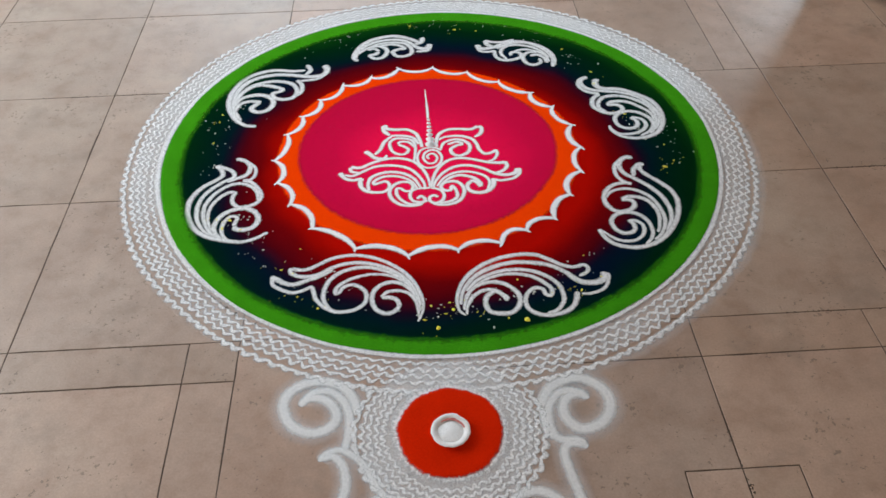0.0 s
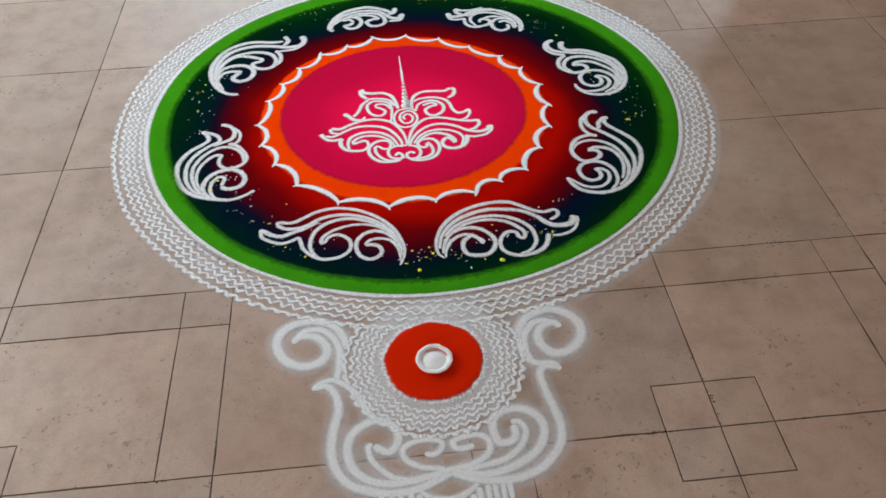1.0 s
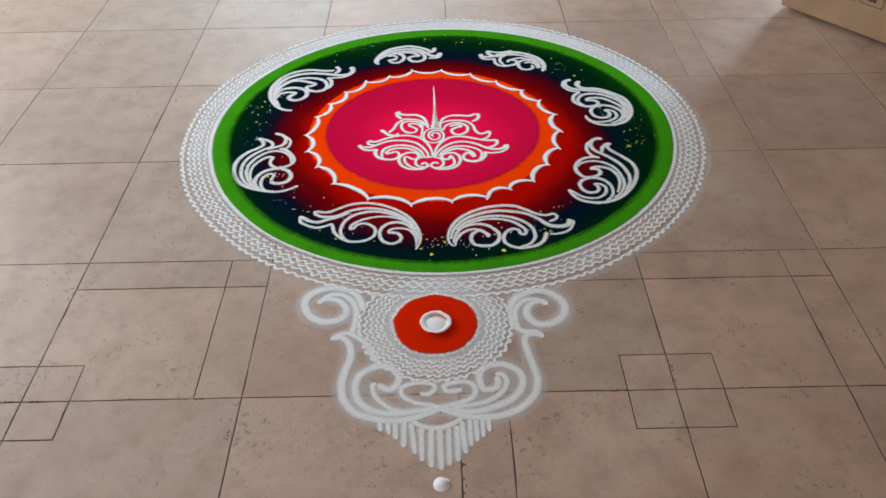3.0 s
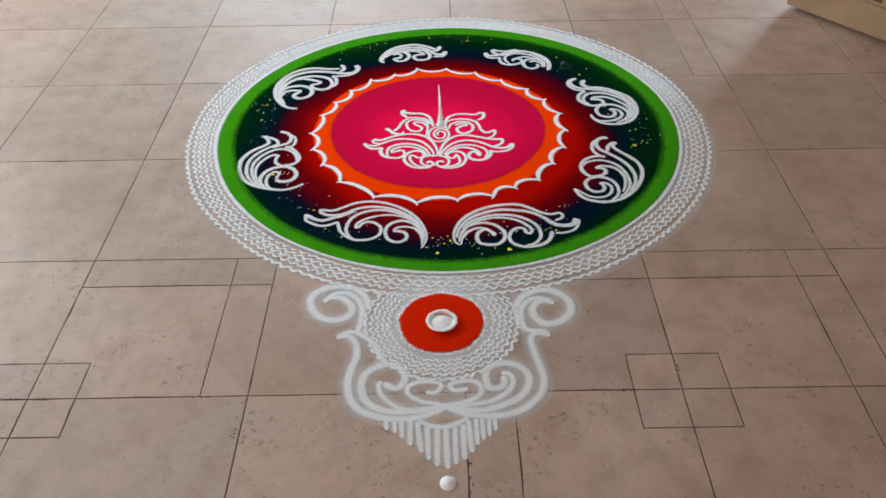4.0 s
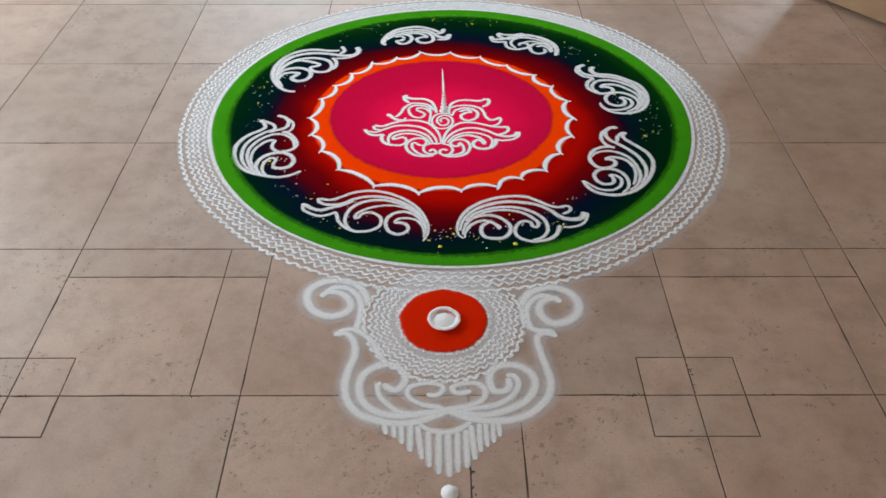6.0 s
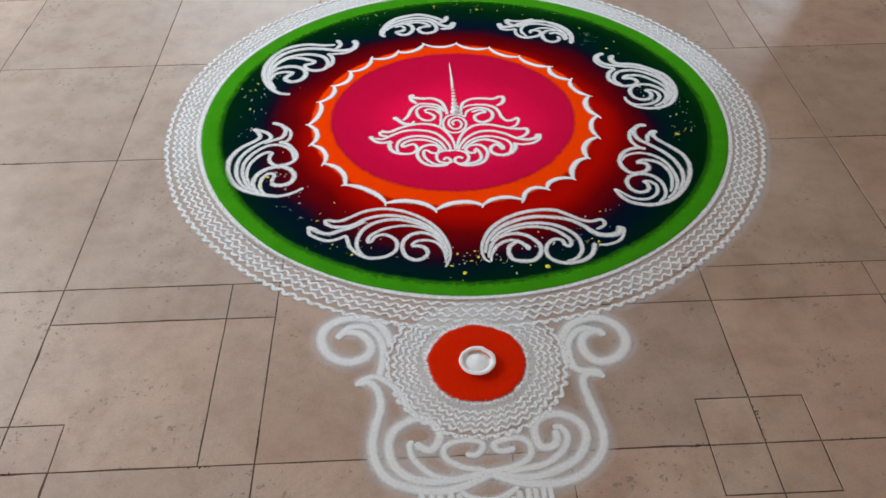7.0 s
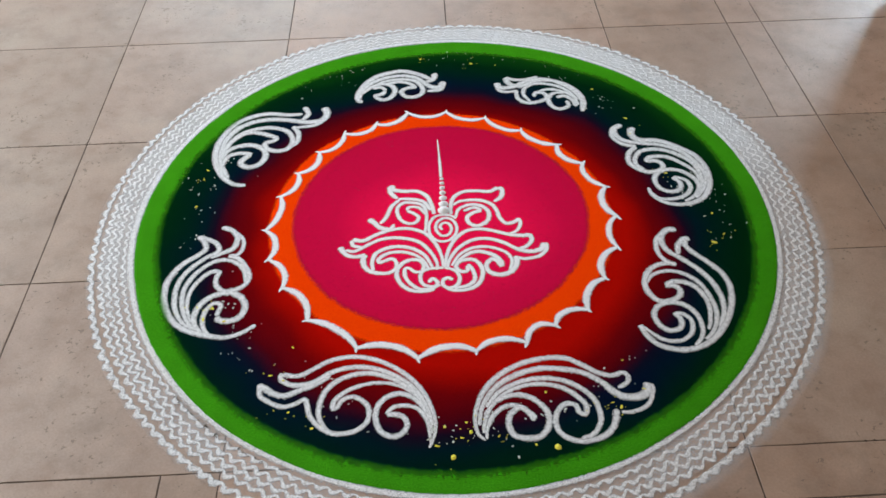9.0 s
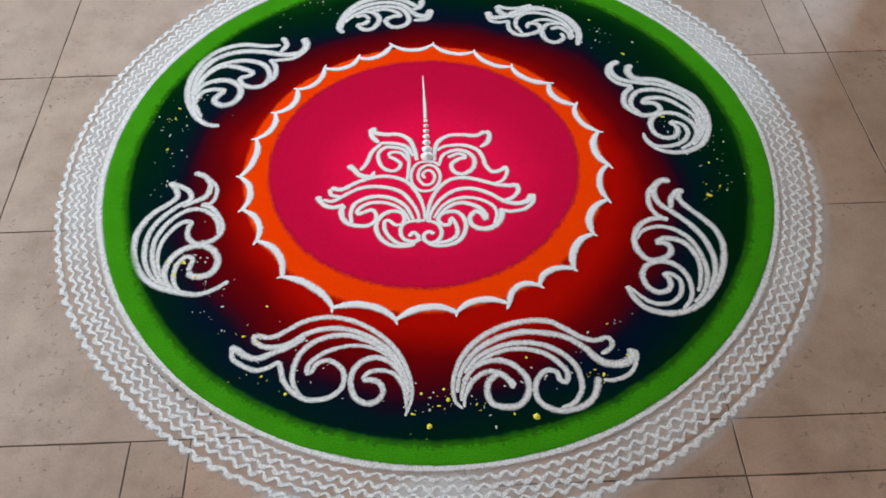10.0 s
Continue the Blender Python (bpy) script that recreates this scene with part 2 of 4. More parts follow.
def box_into(bm, x0, y0, z0, x1, y1, z1):
    v = [bm.verts.new((x, y, z)) for z in (z0, z1) for x, y in ((x0, y0), (x1, y0), (x1, y1), (x0, y1))]
    for q in ((3, 2, 1, 0), (4, 5, 6, 7), (0, 1, 5, 4), (1, 2, 6, 5), (2, 3, 7, 6), (3, 0, 4, 7)):
        bm.faces.new([v[i] for i in q])


def box(name, x0, y0, z0, x1, y1, z1, mat, parent=None, label=""):
    bm = bmesh.new()
    box_into(bm, x0, y0, z0, x1, y1, z1)
    return part(name, bm, mat, parent, label)


def from_lists(name, verts, faces, smooth=True, rim=None):
    me = bpy.data.meshes.new(name)
    me.from_pydata(verts, [], faces)
    if smooth:
        me.polygons.foreach_set("use_smooth", [True] * len(me.polygons))
    if rim:
        me.attributes.new("rim", "FLOAT", "POINT").data.foreach_set("value", rim)
    me.update()
    return me


# ---- room ----
T = 0.40                      # floor tile
X0, X1, Y0, Y1, TOP = -3.0, 5.4, -3.4, 5.0, 2.75


def structure(ob, label):
    return tagged(ob, label, kind="structure")


def wall_with_hole(name, axis, at, out, lo, hi, h0, h1, z0, z1, label):
    """A wall 0.18 thick across one axis, with an opening h0..h1, z0..z1 through it."""
    bm = bmesh.new()
    a, b = sorted((at, at + out))
    for p0, p1, q0, q1 in ((lo, h0, 0.0, TOP), (h1, hi, 0.0, TOP), (h0, h1, 0.0, z0), (h0, h1, z1, TOP)):
        if p1 - p0 > 0.001 and q1 - q0 > 0.001:
            if axis == "y":
                box_into(bm, p0, a, q0, p1, b, q1)
            else:
                box_into(bm, a, p0, q0, b, p1, q1)
    return structure(part(name, bm, PLASTER), label)


# The room is unseen: walls, openings and plaster tones are set to shape the light.
wall_with_hole("wall_north_1", "y", Y1, 0.18, X0 - 0.18, 2.2, -1.45, 0.85, 0.85, 2.25, "unseen cream plastered wall, wide opening added to let daylight in")
wall_with_hole("wall_north_2", "y", Y1, 0.18, 2.2, X1 + 0.18, 3.6, 4.9, 0.0, 2.2, "cream plastered wall with a wide open doorway")
wall_with_hole("wall_west", "x", X0, -0.18, Y0, Y1, 0.25, 3.35, 0.6, 2.4, "unseen cream plastered wall, wide opening added to let daylight in")
structure(box("wall_east", X1, Y0, 0, X1 + 0.18, Y1, TOP, PLASTER), "plain cream plastered wall")
# opening cut only to hold the added south fill
wall_with_hole("wall_south", "y", Y0, -0.18, X0 - 0.18, X1 + 0.18, -1.15, 0.55, 0.85, 2.25, "unseen cream plastered wall, opening added for the foreground fill")
structure(box("ceiling", X0 - 0.18, Y0 - 0.18, TOP, X1 + 0.18, Y1 + 0.18, TOP + 0.15, CEILING), "white plastered ceiling")
structure(box("ground", -60, -60, -0.3, 60, 60, -0.12, GROUT), "bare brown ground outside the room")

# ---- powder shapes ----


def curve_points(ctrl, step):
    """A smooth line through control points, evenly spaced."""
    c = [Vector(p) for p in ctrl]
    if len(c) == 2:
        c.insert(1, (c[0] + c[1]) / 2)
    c = [2 * c[0] - c[1]] + c + [2 * c[-1] - c[-2]]
    dense = []
    for a, b, d, e in zip(c, c[1:], c[2:], c[3:]):
        for k in range(16):
            t = k / 16
            dense.append(0.5 * (2 * b + (d - a) * t + (2 * a - 5 * b + 4 * d - e) * t * t + (3 * b - a - 3 * d + e) * t ** 3))
    dense.append(c[-2])
    out, left = [dense[0]], step
    for a, b in zip(dense, dense[1:]):
        length = (b - a).length
        while length > left:
            a = a.lerp(b, left / length)
            out.append(a)
            length, left = (b - a).length, step
        left -= length
    out.append(dense[-1])
    return out


rng = random.Random(7)


def ends_clear(i, n, closed):
    return closed or 0 < i < n - 1


def ridge(name, ctrl, width, t0=1.0, t1=1.0, base=0.0, height=0.0011, step=0.003, rough=0.1, pts=None, closed=False, swell=None):
    """A line of poured powder: a low rounded ridge with a crumbly rim."""
    pts = pts or curve_points(ctrl, step)
    n = len(pts)
    verts, faces, rim = [], [], []
    width *= 1.42
    half = width / 2
    cap = max(1.0, half / step)
    profile = ((-1.0, 0.0), (-0.78, 0.66), (-0.35, 0.97), (0.35, 0.97), (0.78, 0.66), (1.0, 0.0))
    for i, p in enumerate(pts):
        if closed:
            d = pts[(i + 1) % n] - pts[i - 1]
            w = half
        else:
            d = pts[min(i + 1, n - 1)] - pts[max(i - 1, 0)]
            u = i / max(1, n - 1)
            ends = min(i, n - 1 - i)
            k0, k1 = min(1.0, u / 0.3), min(1.0, (1 - u) / 0.3)
            w = half * (1 + (t0 - 1) * (1 - k0)) * (1 + (t1 - 1) * (1 - k1))
            if ends < cap:
                w *= math.sqrt(max(0.05, 1 - (1 - (ends + 0.15) / cap) ** 2))
        d = d.normalized() if d.length > 1e-9 else Vector((1, 0))
        side = Vector((-d.y, d.x))
        w *= 1 + rng.uniform(-rough, rough) * 0.5
        if swell:
            w *= swell[i]
        hgt = height * min(1.0, 0.35 + 0.65 * w / half) * (1 + rng.uniform(-0.1, 0.1))
        for s, h in profile:
            j = w * s + (rng.uniform(-rough, rough) * half if abs(s) > 0.9 else 0)
            q = p + side * j
            verts.append((q.x, q.y, base + h * hgt))
            rim.append(abs(s) if ends_clear(i, n, closed) else 0.75 + 0.25 * abs(s))
    m = len(profile)
    for i in range(n if closed else n - 1):
        k = (i + 1) % n
        for j in range(m - 1):
            faces.append((i * m + j, i * m + j + 1, k * m + j + 1, k * m + j))
    if not closed:
        faces.append(tuple(range(m)))
        faces.append(tuple((n - 1) * m + j for j in reversed(range(m))))
    faces = [tuple(reversed(f)) for f in faces]
    return from_lists(name, verts, faces, rim=rim)


def annulus(name, cx, cy, r0, r1, z0, z1, seg=720, rings=4, in_jag=0.0, out_jag=0.0, slow=0.0, shift=(0.0, 0.0), fade_in=0.0, fade_out=0.0, thin=None):
    """A flat bed of powder between two radii, with crumbly rims that slope to the floor."""
    verts, faces, rim = [], [], []
    for i in range(seg):
        a = 2 * math.pi * i / seg
        c, s = math.cos(a), math.sin(a)
        bend = slow * (noise.noise((c * 2.2, s * 2.2, r1 * 9)) + 0.5 * noise.noise((c * 7, s * 7, r1 * 5)))
        q0 = max(0.0, r0 + shift[0] * c + shift[1] * s + bend * (r0 > 0) + rng.uniform(-in_jag, in_jag))
        q1 = r1 + bend + rng.uniform(-out_jag, out_jag)
        for k in range(rings + 1):
            r = q0 + (q1 - q0) * k / rings
            z = z0 if k == rings or (k == 0 and r0 > 0) else z1 + 0.0003 * noise.noise((c * r * 60, s * r * 60, r1))
            verts.append((cx + c * r, cy + s * r, z))
            u0 = 1 - (r - q0) / fade_in if fade_in else 0.0
            u1 = 1 - (q1 - r) / fade_out if fade_out else 0.0
            rim.append(max(0.0, u0, u1) + (thin(a) if thin else 0.0))
    m = rings + 1
    for i in range(seg):
        k = (i + 1) % seg
        for j in range(rings):
            faces.append((i * m + j, i * m + j + 1, k * m + j + 1, k * m + j))
    return from_lists(name, verts, faces, rim=rim)


def thing(name, label, category, place=(0, 0, 0)):
    ob = new(name)
    ob.location = place
    return tagged(ob, label, category)


# ---- the large rangoli ----
rangoli = thing("rangoli", "round powder rangoli with magenta centre, green rim and white lace border", "rangoli")


def worn_thin(a):
    """The dust lies thick on the far side of the border and thin on the near side."""
    return 0.48 - 0.28 * math.sin(a) - 0.14 * min(0.0, math.cos(a)) + 0.22 * noise.noise((math.cos(a) * 3.5, math.sin(a) * 3.5, 2.0))


part("border_dust", annulus("border_dust", CX, CY, 0.612, 0.700, 0.0006, 0.0008, 720, 10, 0, 0.002, 0.003, fade_out=0.03, thin=worn_thin), DUST, rangoli, "thin white dust between lace lines")
part("blended_ring", annulus("blended_ring", CX, CY, 0.27, 0.606, 0.0004, 0.0016, 720, 12), BLEND, rangoli, "red powder sifted into navy and dark green")
part("green_ring", annulus("green_ring", CX, CY, 0.562, 0.613, 0.0014, 0.0024, 1400, 14, 0.002, 0.0005, 0.005, (0.0, -0.009), fade_in=0.021), GREEN, rangoli, "bright green powder ring")
ROUND = [2 * math.pi * k / 1300 for k in range(1300)]
WIDE = [0.66 + 0.12 * math.sin(a) - 0.06 * math.cos(a) + 0.16 * noise.noise((math.cos(a) * 2.5, math.sin(a) * 2.5, 8.0)) for a in ROUND]
part("white_ring", ridge("white_ring", None, 0.0165, base=0.0016, height=0.0006, rough=0.25, pts=[Vector((CX + (0.6095 + 0.0117 * w) * math.cos(a), CY + (0.6095 + 0.0117 * w) * math.sin(a))) for a, w in zip(ROUND, WIDE)], closed=True, swell=WIDE), FEATHERED, rangoli, "thick white powder ring")
part("orange_ring", annulus("orange_ring", IX, IY, 0.272, 0.336, 0.0016, 0.0024, 1100, 8, 0.0, 0.001, 0.003, fade_out=0.012), ORANGE, rangoli, "orange powder ring")
part("centre_disc", annulus("centre_disc", IX, IY + 0.002, 0.0, 0.290, 0.0025, 0.0029, 900, 60, 0.0, 0.0002, 0.003, fade_out=0.012), MAGENTA, rangoli, "magenta powder disc, brighter in the middle")


def lace(parent, cx, cy, r, waves, amp, width, row, keep=None, skew=0.25, slow=0.0035, twist=1.0):
    """One wavy line of the lace border."""
    count = int(2 * math.pi * r / 0.0022)
    run, runs = [], []
    for k in range(count + 1):
        a = 2 * math.pi * k / count
        turn = math.pi * (0.60 + 0.28 * math.cos(a) - 0.10 * math.sin(a) + 0.40 * noise.noise((math.cos(a) * 1.4, math.sin(a) * 1.4, 11.0)))
        w = a * waves + row * twist * turn + 1.4 * noise.noise((math.cos(a) * 3, math.sin(a) * 3, 5.0)) + 1.7 * noise.noise((math.cos(a) * 9, math.sin(a) * 9, r * 40))
        f = math.sin(w + skew * math.sin(w))
        q = r + amp * f * (1 + 0.9 * noise.noise((a * 9, r * 70, 0))) + slow * noise.noise((math.cos(a) * 4, math.sin(a) * 4, r * 11))
        p = Vector((cx + q * math.cos(a), cy + q * math.sin(a)))
        if keep is None or keep(p):
            run.append((p, 1 + 0.3 * f + 0.4 * noise.noise((a * 60, r * 90, 1))))
        elif run:
            runs.append(run)
            run = []
    if run:
        if runs and keep and keep(runs[0][0][0]) and runs[0][0][0].x > cx and abs(runs[0][0][0].y - cy) < 0.02:
            runs[0] = run + runs[0]
        else:
            runs.append(run)
    for q in runs:
        if len(q) > 6:
            part("lace_line", ridge("lace_line", None, width, base=0.0005, height=0.0005, rough=0.15, step=0.0022, pts=[p for p, _ in q], closed=keep is None, swell=[e for _, e in q]), FEATHERED, parent)


for row, (r, amp, width) in enumerate(((0.6308, 0.0026, 0.0056), (0.6450, 0.0034, 0.0062), (0.6575, 0.0036, 0.0062), (0.6705, 0.0036, 0.0062), (0.6880, 0.0028, 0.0082))):
    lace(rangoli, CX, CY, r, 174, amp, width, row)

# scalloped line between orange and red: the cusps, as angle and radius
CUSPS = [(11.1, 0.3465), (25.2, 0.3382), (38.7, 0.3344), (54.5, 0.3255), (70.2, 0.3359), (85.5, 0.3451), (99.7, 0.3510), (112.8, 0.3352), (125.6, 0.3419), (139.4, 0.3319), (153.1, 0.3274), (166.6, 0.3311), (183.5, 0.3426), (197.1, 0.3442), (210.6, 0.3439), (226.0, 0.3529), (244.1, 0.3569), (261.5, 0.3529), (277.9, 0.3422), (292.4, 0.3515), (303.0, 0.3470), (314.1, 0.3593), (327.8, 0.3474), (342.1, 0.3479), (356.5, 0.3456)]
for k in range(len(CUSPS)):
    (g0, q0), (g1, q1) = CUSPS[k], CUSPS[(k + 1) % len(CUSPS)]
    a0, a1 = radians(g0), radians(g1 if g1 > g0 else g1 + 360)
    deep = rng.uniform(0.017, 0.022)
    arc = []
    for j in range(9):
        u = j / 8
        a = a0 + (a1 - a0) * u
        r = (q0 + (q1 - q0) * u) - 0.004 - deep * (1 - abs(2 * u - 1) ** 2.4)
        arc.append((IX + r * math.cos(a), IY + r * math.sin(a)))
    tail = radians(rng.uniform(-1.0, 2.0))
    arc.insert(0, (IX + (q0 + 0.005) * math.cos(a0 - tail), IY + (q0 + 0.005) * math.sin(a0 - tail)))
    part("scallop", ridge("scallop", arc, rng.uniform(0.010, 0.012), 0.3, 0.6, 0.0024, 0.0007), WHITE, rangoli)
# Control points of the hand-drawn powder lines: place, width, taper at both ends
def scroll_a(s):
    s([(0.073, 0.566), (0.100, 0.562), (0.121, 0.572), (0.152, 0.590), (0.186, 0.596), (0.220, 0.590), (0.252, 0.574), (0.283, 0.548), (0.305, 0.516), (0.318, 0.480), (0.321, 0.450), (0.315, 0.427), (0.310, 0.416)], 0.0081, 1, 0.5)
    s([(0.074, 0.570), (0.072, 0.559), (0.081, 0.549), (0.101, 0.543), (0.127, 0.548), (0.153, 0.565), (0.184, 0.574), (0.220, 0.571), (0.260, 0.553), (0.291, 0.524), (0.309, 0.490), (0.317, 0.455)], 0.0086, 1, 0.6)
    s([(0.035, 0.547), (0.048, 0.540), (0.062, 0.529), (0.082, 0.524), (0.106, 0.534), (0.132, 0.545), (0.153, 0.560)], 0.0095, 1.3, 0.8)
    s([(0.040, 0.545), (0.042, 0.526), (0.059, 0.512), (0.080, 0.503), (0.098, 0.507), (0.114, 0.515), (0.119, 0.503), (0.124, 0.484), (0.139, 0.464), (0.161, 0.450), (0.184, 0.449), (0.203, 0.456), (0.216, 0.472), (0.216, 0.494), (0.205, 0.509), (0.190, 0.516), (0.175, 0.511), (0.167, 0.498), (0.160, 0.495), (0.161, 0.508), (0.172, 0.521), (0.194, 0.534), (0.225, 0.541), (0.256, 0.537), (0.282, 0.522), (0.303, 0.496)], 0.0077, 1, 0.6)
    s([(0.157, 0.450), (0.145, 0.466), (0.138, 0.486), (0.140, 0.511), (0.150, 0.534), (0.171, 0.552), (0.202, 0.561), (0.234, 0.557), (0.265, 0.541), (0.290, 0.517), (0.307, 0.490)], 0.0086, 0.8, 0.7)
    s([(0.244, 0.480), (0.259, 0.479), (0.272, 0.473), (0.277, 0.458), (0.269, 0.444), (0.254, 0.439), (0.237, 0.448), (0.229, 0.466), (0.229, 0.490), (0.242, 0.510), (0.264, 0.518), (0.286, 0.510), (0.303, 0.489), (0.312, 0.465), (0.315, 0.441)], 0.0085, 1, 0.6)
    s([(0.244, 0.480), (0.255, 0.492), (0.272, 0.495), (0.294, 0.488), (0.308, 0.466), (0.312, 0.441), (0.313, 0.422)], 0.0068, 1, 0.5)


def scroll_b(s):
    s([(0.615, 0.509), (0.632, 0.518), (0.637, 0.530), (0.629, 0.539), (0.611, 0.534), (0.589, 0.541), (0.566, 0.558), (0.541, 0.573), (0.509, 0.575), (0.472, 0.568), (0.434, 0.549), (0.402, 0.517), (0.385, 0.475), (0.385, 0.441), (0.397, 0.424)], 0.0090, 0.8, 0.5)
    s([(0.667, 0.518), (0.661, 0.499), (0.646, 0.491), (0.625, 0.492), (0.608, 0.503), (0.591, 0.523), (0.563, 0.543), (0.529, 0.552), (0.493, 0.554), (0.451, 0.542), (0.418, 0.519), (0.396, 0.485), (0.389, 0.451)], 0.0096, 1.5, 0.6)
    s([(0.669, 0.515), (0.671, 0.502), (0.661, 0.479), (0.646, 0.468), (0.628, 0.463), (0.613, 0.464)], 0.0069, 1.2, 0.8)
    s([(0.606, 0.471), (0.602, 0.451), (0.592, 0.433), (0.573, 0.420), (0.547, 0.415), (0.527, 0.420), (0.512, 0.433), (0.508, 0.453), (0.515, 0.472), (0.528, 0.484), (0.543, 0.481), (0.548, 0.467), (0.557, 0.464), (0.560, 0.479), (0.551, 0.494), (0.532, 0.512), (0.502, 0.523), (0.471, 0.523), (0.439, 0.512), (0.416, 0.493), (0.398, 0.470)], 0.0081, 1.2, 0.6)
    s([(0.543, 0.419), (0.563, 0.427), (0.578, 0.448), (0.579, 0.472), (0.573, 0.493), (0.556, 0.513), (0.530, 0.529), (0.500, 0.535), (0.464, 0.531), (0.426, 0.513), (0.402, 0.484)], 0.0086, 0.8, 0.7)
    s([(0.476, 0.455), (0.469, 0.470), (0.456, 0.481), (0.439, 0.469), (0.435, 0.448), (0.442, 0.431), (0.460, 0.425), (0.481, 0.427), (0.496, 0.444), (0.498, 0.468), (0.486, 0.489), (0.465, 0.503), (0.439, 0.504), (0.415, 0.491), (0.400, 0.464), (0.395, 0.436)], 0.0090, 1, 0.6)
    s([(0.479, 0.459), (0.466, 0.475), (0.450, 0.485), (0.432, 0.484), (0.413, 0.469), (0.401, 0.445), (0.399, 0.426)], 0.0077, 1, 0.5)


def scroll_c(s):
    s([(-0.118, 0.902), (-0.103, 0.887), (-0.097, 0.867), (-0.109, 0.851), (-0.131, 0.832), (-0.147, 0.807), (-0.155, 0.775), (-0.149, 0.731), (-0.130, 0.694), (-0.103, 0.671), (-0.068, 0.657), (-0.031, 0.650), (-0.004, 0.659), (0.018, 0.675)], 0.0106, 0.9, 0.7)
    s([(-0.116, 0.902), (-0.094, 0.891), (-0.077, 0.878), (-0.072, 0.859), (-0.093, 0.843), (-0.115, 0.820), (-0.130, 0.793), (-0.135, 0.761), (-0.130, 0.724), (-0.113, 0.690), (-0.089, 0.668)], 0.0092, 1, 0.6)
    s([(-0.075, 0.925), (-0.052, 0.913), (-0.040, 0.891), (-0.045, 0.866), (-0.064, 0.854), (-0.085, 0.842)], 0.0103, 1, 0.7)
    s([(-0.050, 0.914), (-0.030, 0.890), (-0.027, 0.865), (-0.035, 0.848), (-0.050, 0.846), (-0.032, 0.838), (-0.017, 0.817), (-0.007, 0.794), (-0.010, 0.774), (-0.026, 0.760), (-0.050, 0.758), (-0.064, 0.773), (-0.066, 0.791), (-0.063, 0.805), (-0.078, 0.806), (-0.095, 0.788), (-0.108, 0.759), (-0.108, 0.722), (-0.096, 0.686)], 0.0090, 0.7, 0.6)
    s([(-0.010, 0.771), (-0.017, 0.804), (-0.036, 0.828), (-0.062, 0.836), (-0.085, 0.826), (-0.107, 0.801), (-0.120, 0.766), (-0.118, 0.729), (-0.104, 0.692), (-0.084, 0.667)], 0.0088, 0.8, 0.7)
    s([(-0.054, 0.698), (-0.044, 0.688), (-0.025, 0.687), (-0.010, 0.697), (-0.005, 0.719), (-0.015, 0.740), (-0.034, 0.752), (-0.058, 0.750), (-0.079, 0.736), (-0.090, 0.715), (-0.092, 0.691), (-0.079, 0.667), (-0.064, 0.657)], 0.0110, 1, 0.7)
    s([(-0.054, 0.698), (-0.050, 0.712), (-0.049, 0.724), (-0.061, 0.729), (-0.073, 0.714), (-0.076, 0.690), (-0.070, 0.669), (-0.059, 0.656)], 0.0084, 1, 0.7)


def scroll_d(s):
    s([(0.797, 0.864), (0.779, 0.865), (0.764, 0.849), (0.761, 0.828), (0.769, 0.807), (0.787, 0.789), (0.810, 0.762), (0.827, 0.731), (0.835, 0.693), (0.830, 0.657), (0.813, 0.623)], 0.0100, 1.2, 0.7)
    s([(0.774, 0.862), (0.755, 0.843), (0.748, 0.816), (0.753, 0.792), (0.765, 0.778), (0.776, 0.774)], 0.0089, 0.8, 1.2)
    s([(0.816, 0.836), (0.804, 0.839), (0.790, 0.822), (0.785, 0.800)], 0.0101, 1.2, 0.7)
    s([(0.806, 0.839), (0.803, 0.821), (0.815, 0.800), (0.834, 0.776), (0.851, 0.749), (0.857, 0.716), (0.848, 0.674), (0.827, 0.634), (0.798, 0.601), (0.766, 0.583), (0.733, 0.580), (0.703, 0.591), (0.687, 0.611), (0.679, 0.636)], 0.0102, 1, 0.9)
    s([(0.770, 0.778), (0.744, 0.776), (0.721, 0.761), (0.708, 0.733), (0.710, 0.708), (0.725, 0.688), (0.749, 0.689), (0.765, 0.702), (0.765, 0.717), (0.755, 0.724), (0.745, 0.724), (0.759, 0.732), (0.782, 0.728), (0.800, 0.710), (0.808, 0.677), (0.802, 0.641), (0.793, 0.619)], 0.0100, 0.9, 0.6)
    s([(0.710, 0.731), (0.726, 0.751), (0.755, 0.759), (0.783, 0.750), (0.805, 0.726), (0.816, 0.688), (0.816, 0.652), (0.802, 0.618), (0.783, 0.599)], 0.0085, 0.7, 0.7)
    s([(0.743, 0.661), (0.752, 0.642), (0.746, 0.626), (0.729, 0.621), (0.713, 0.633), (0.708, 0.657), (0.720, 0.677), (0.743, 0.684), (0.765, 0.677), (0.781, 0.655), (0.784, 0.625), (0.777, 0.603), (0.762, 0.587)], 0.0092, 1, 0.7)
    s([(0.744, 0.659), (0.758, 0.656), (0.769, 0.641), (0.763, 0.615), (0.742, 0.599), (0.715, 0.601), (0.697, 0.616), (0.684, 0.632)], 0.0077, 1, 0.7)


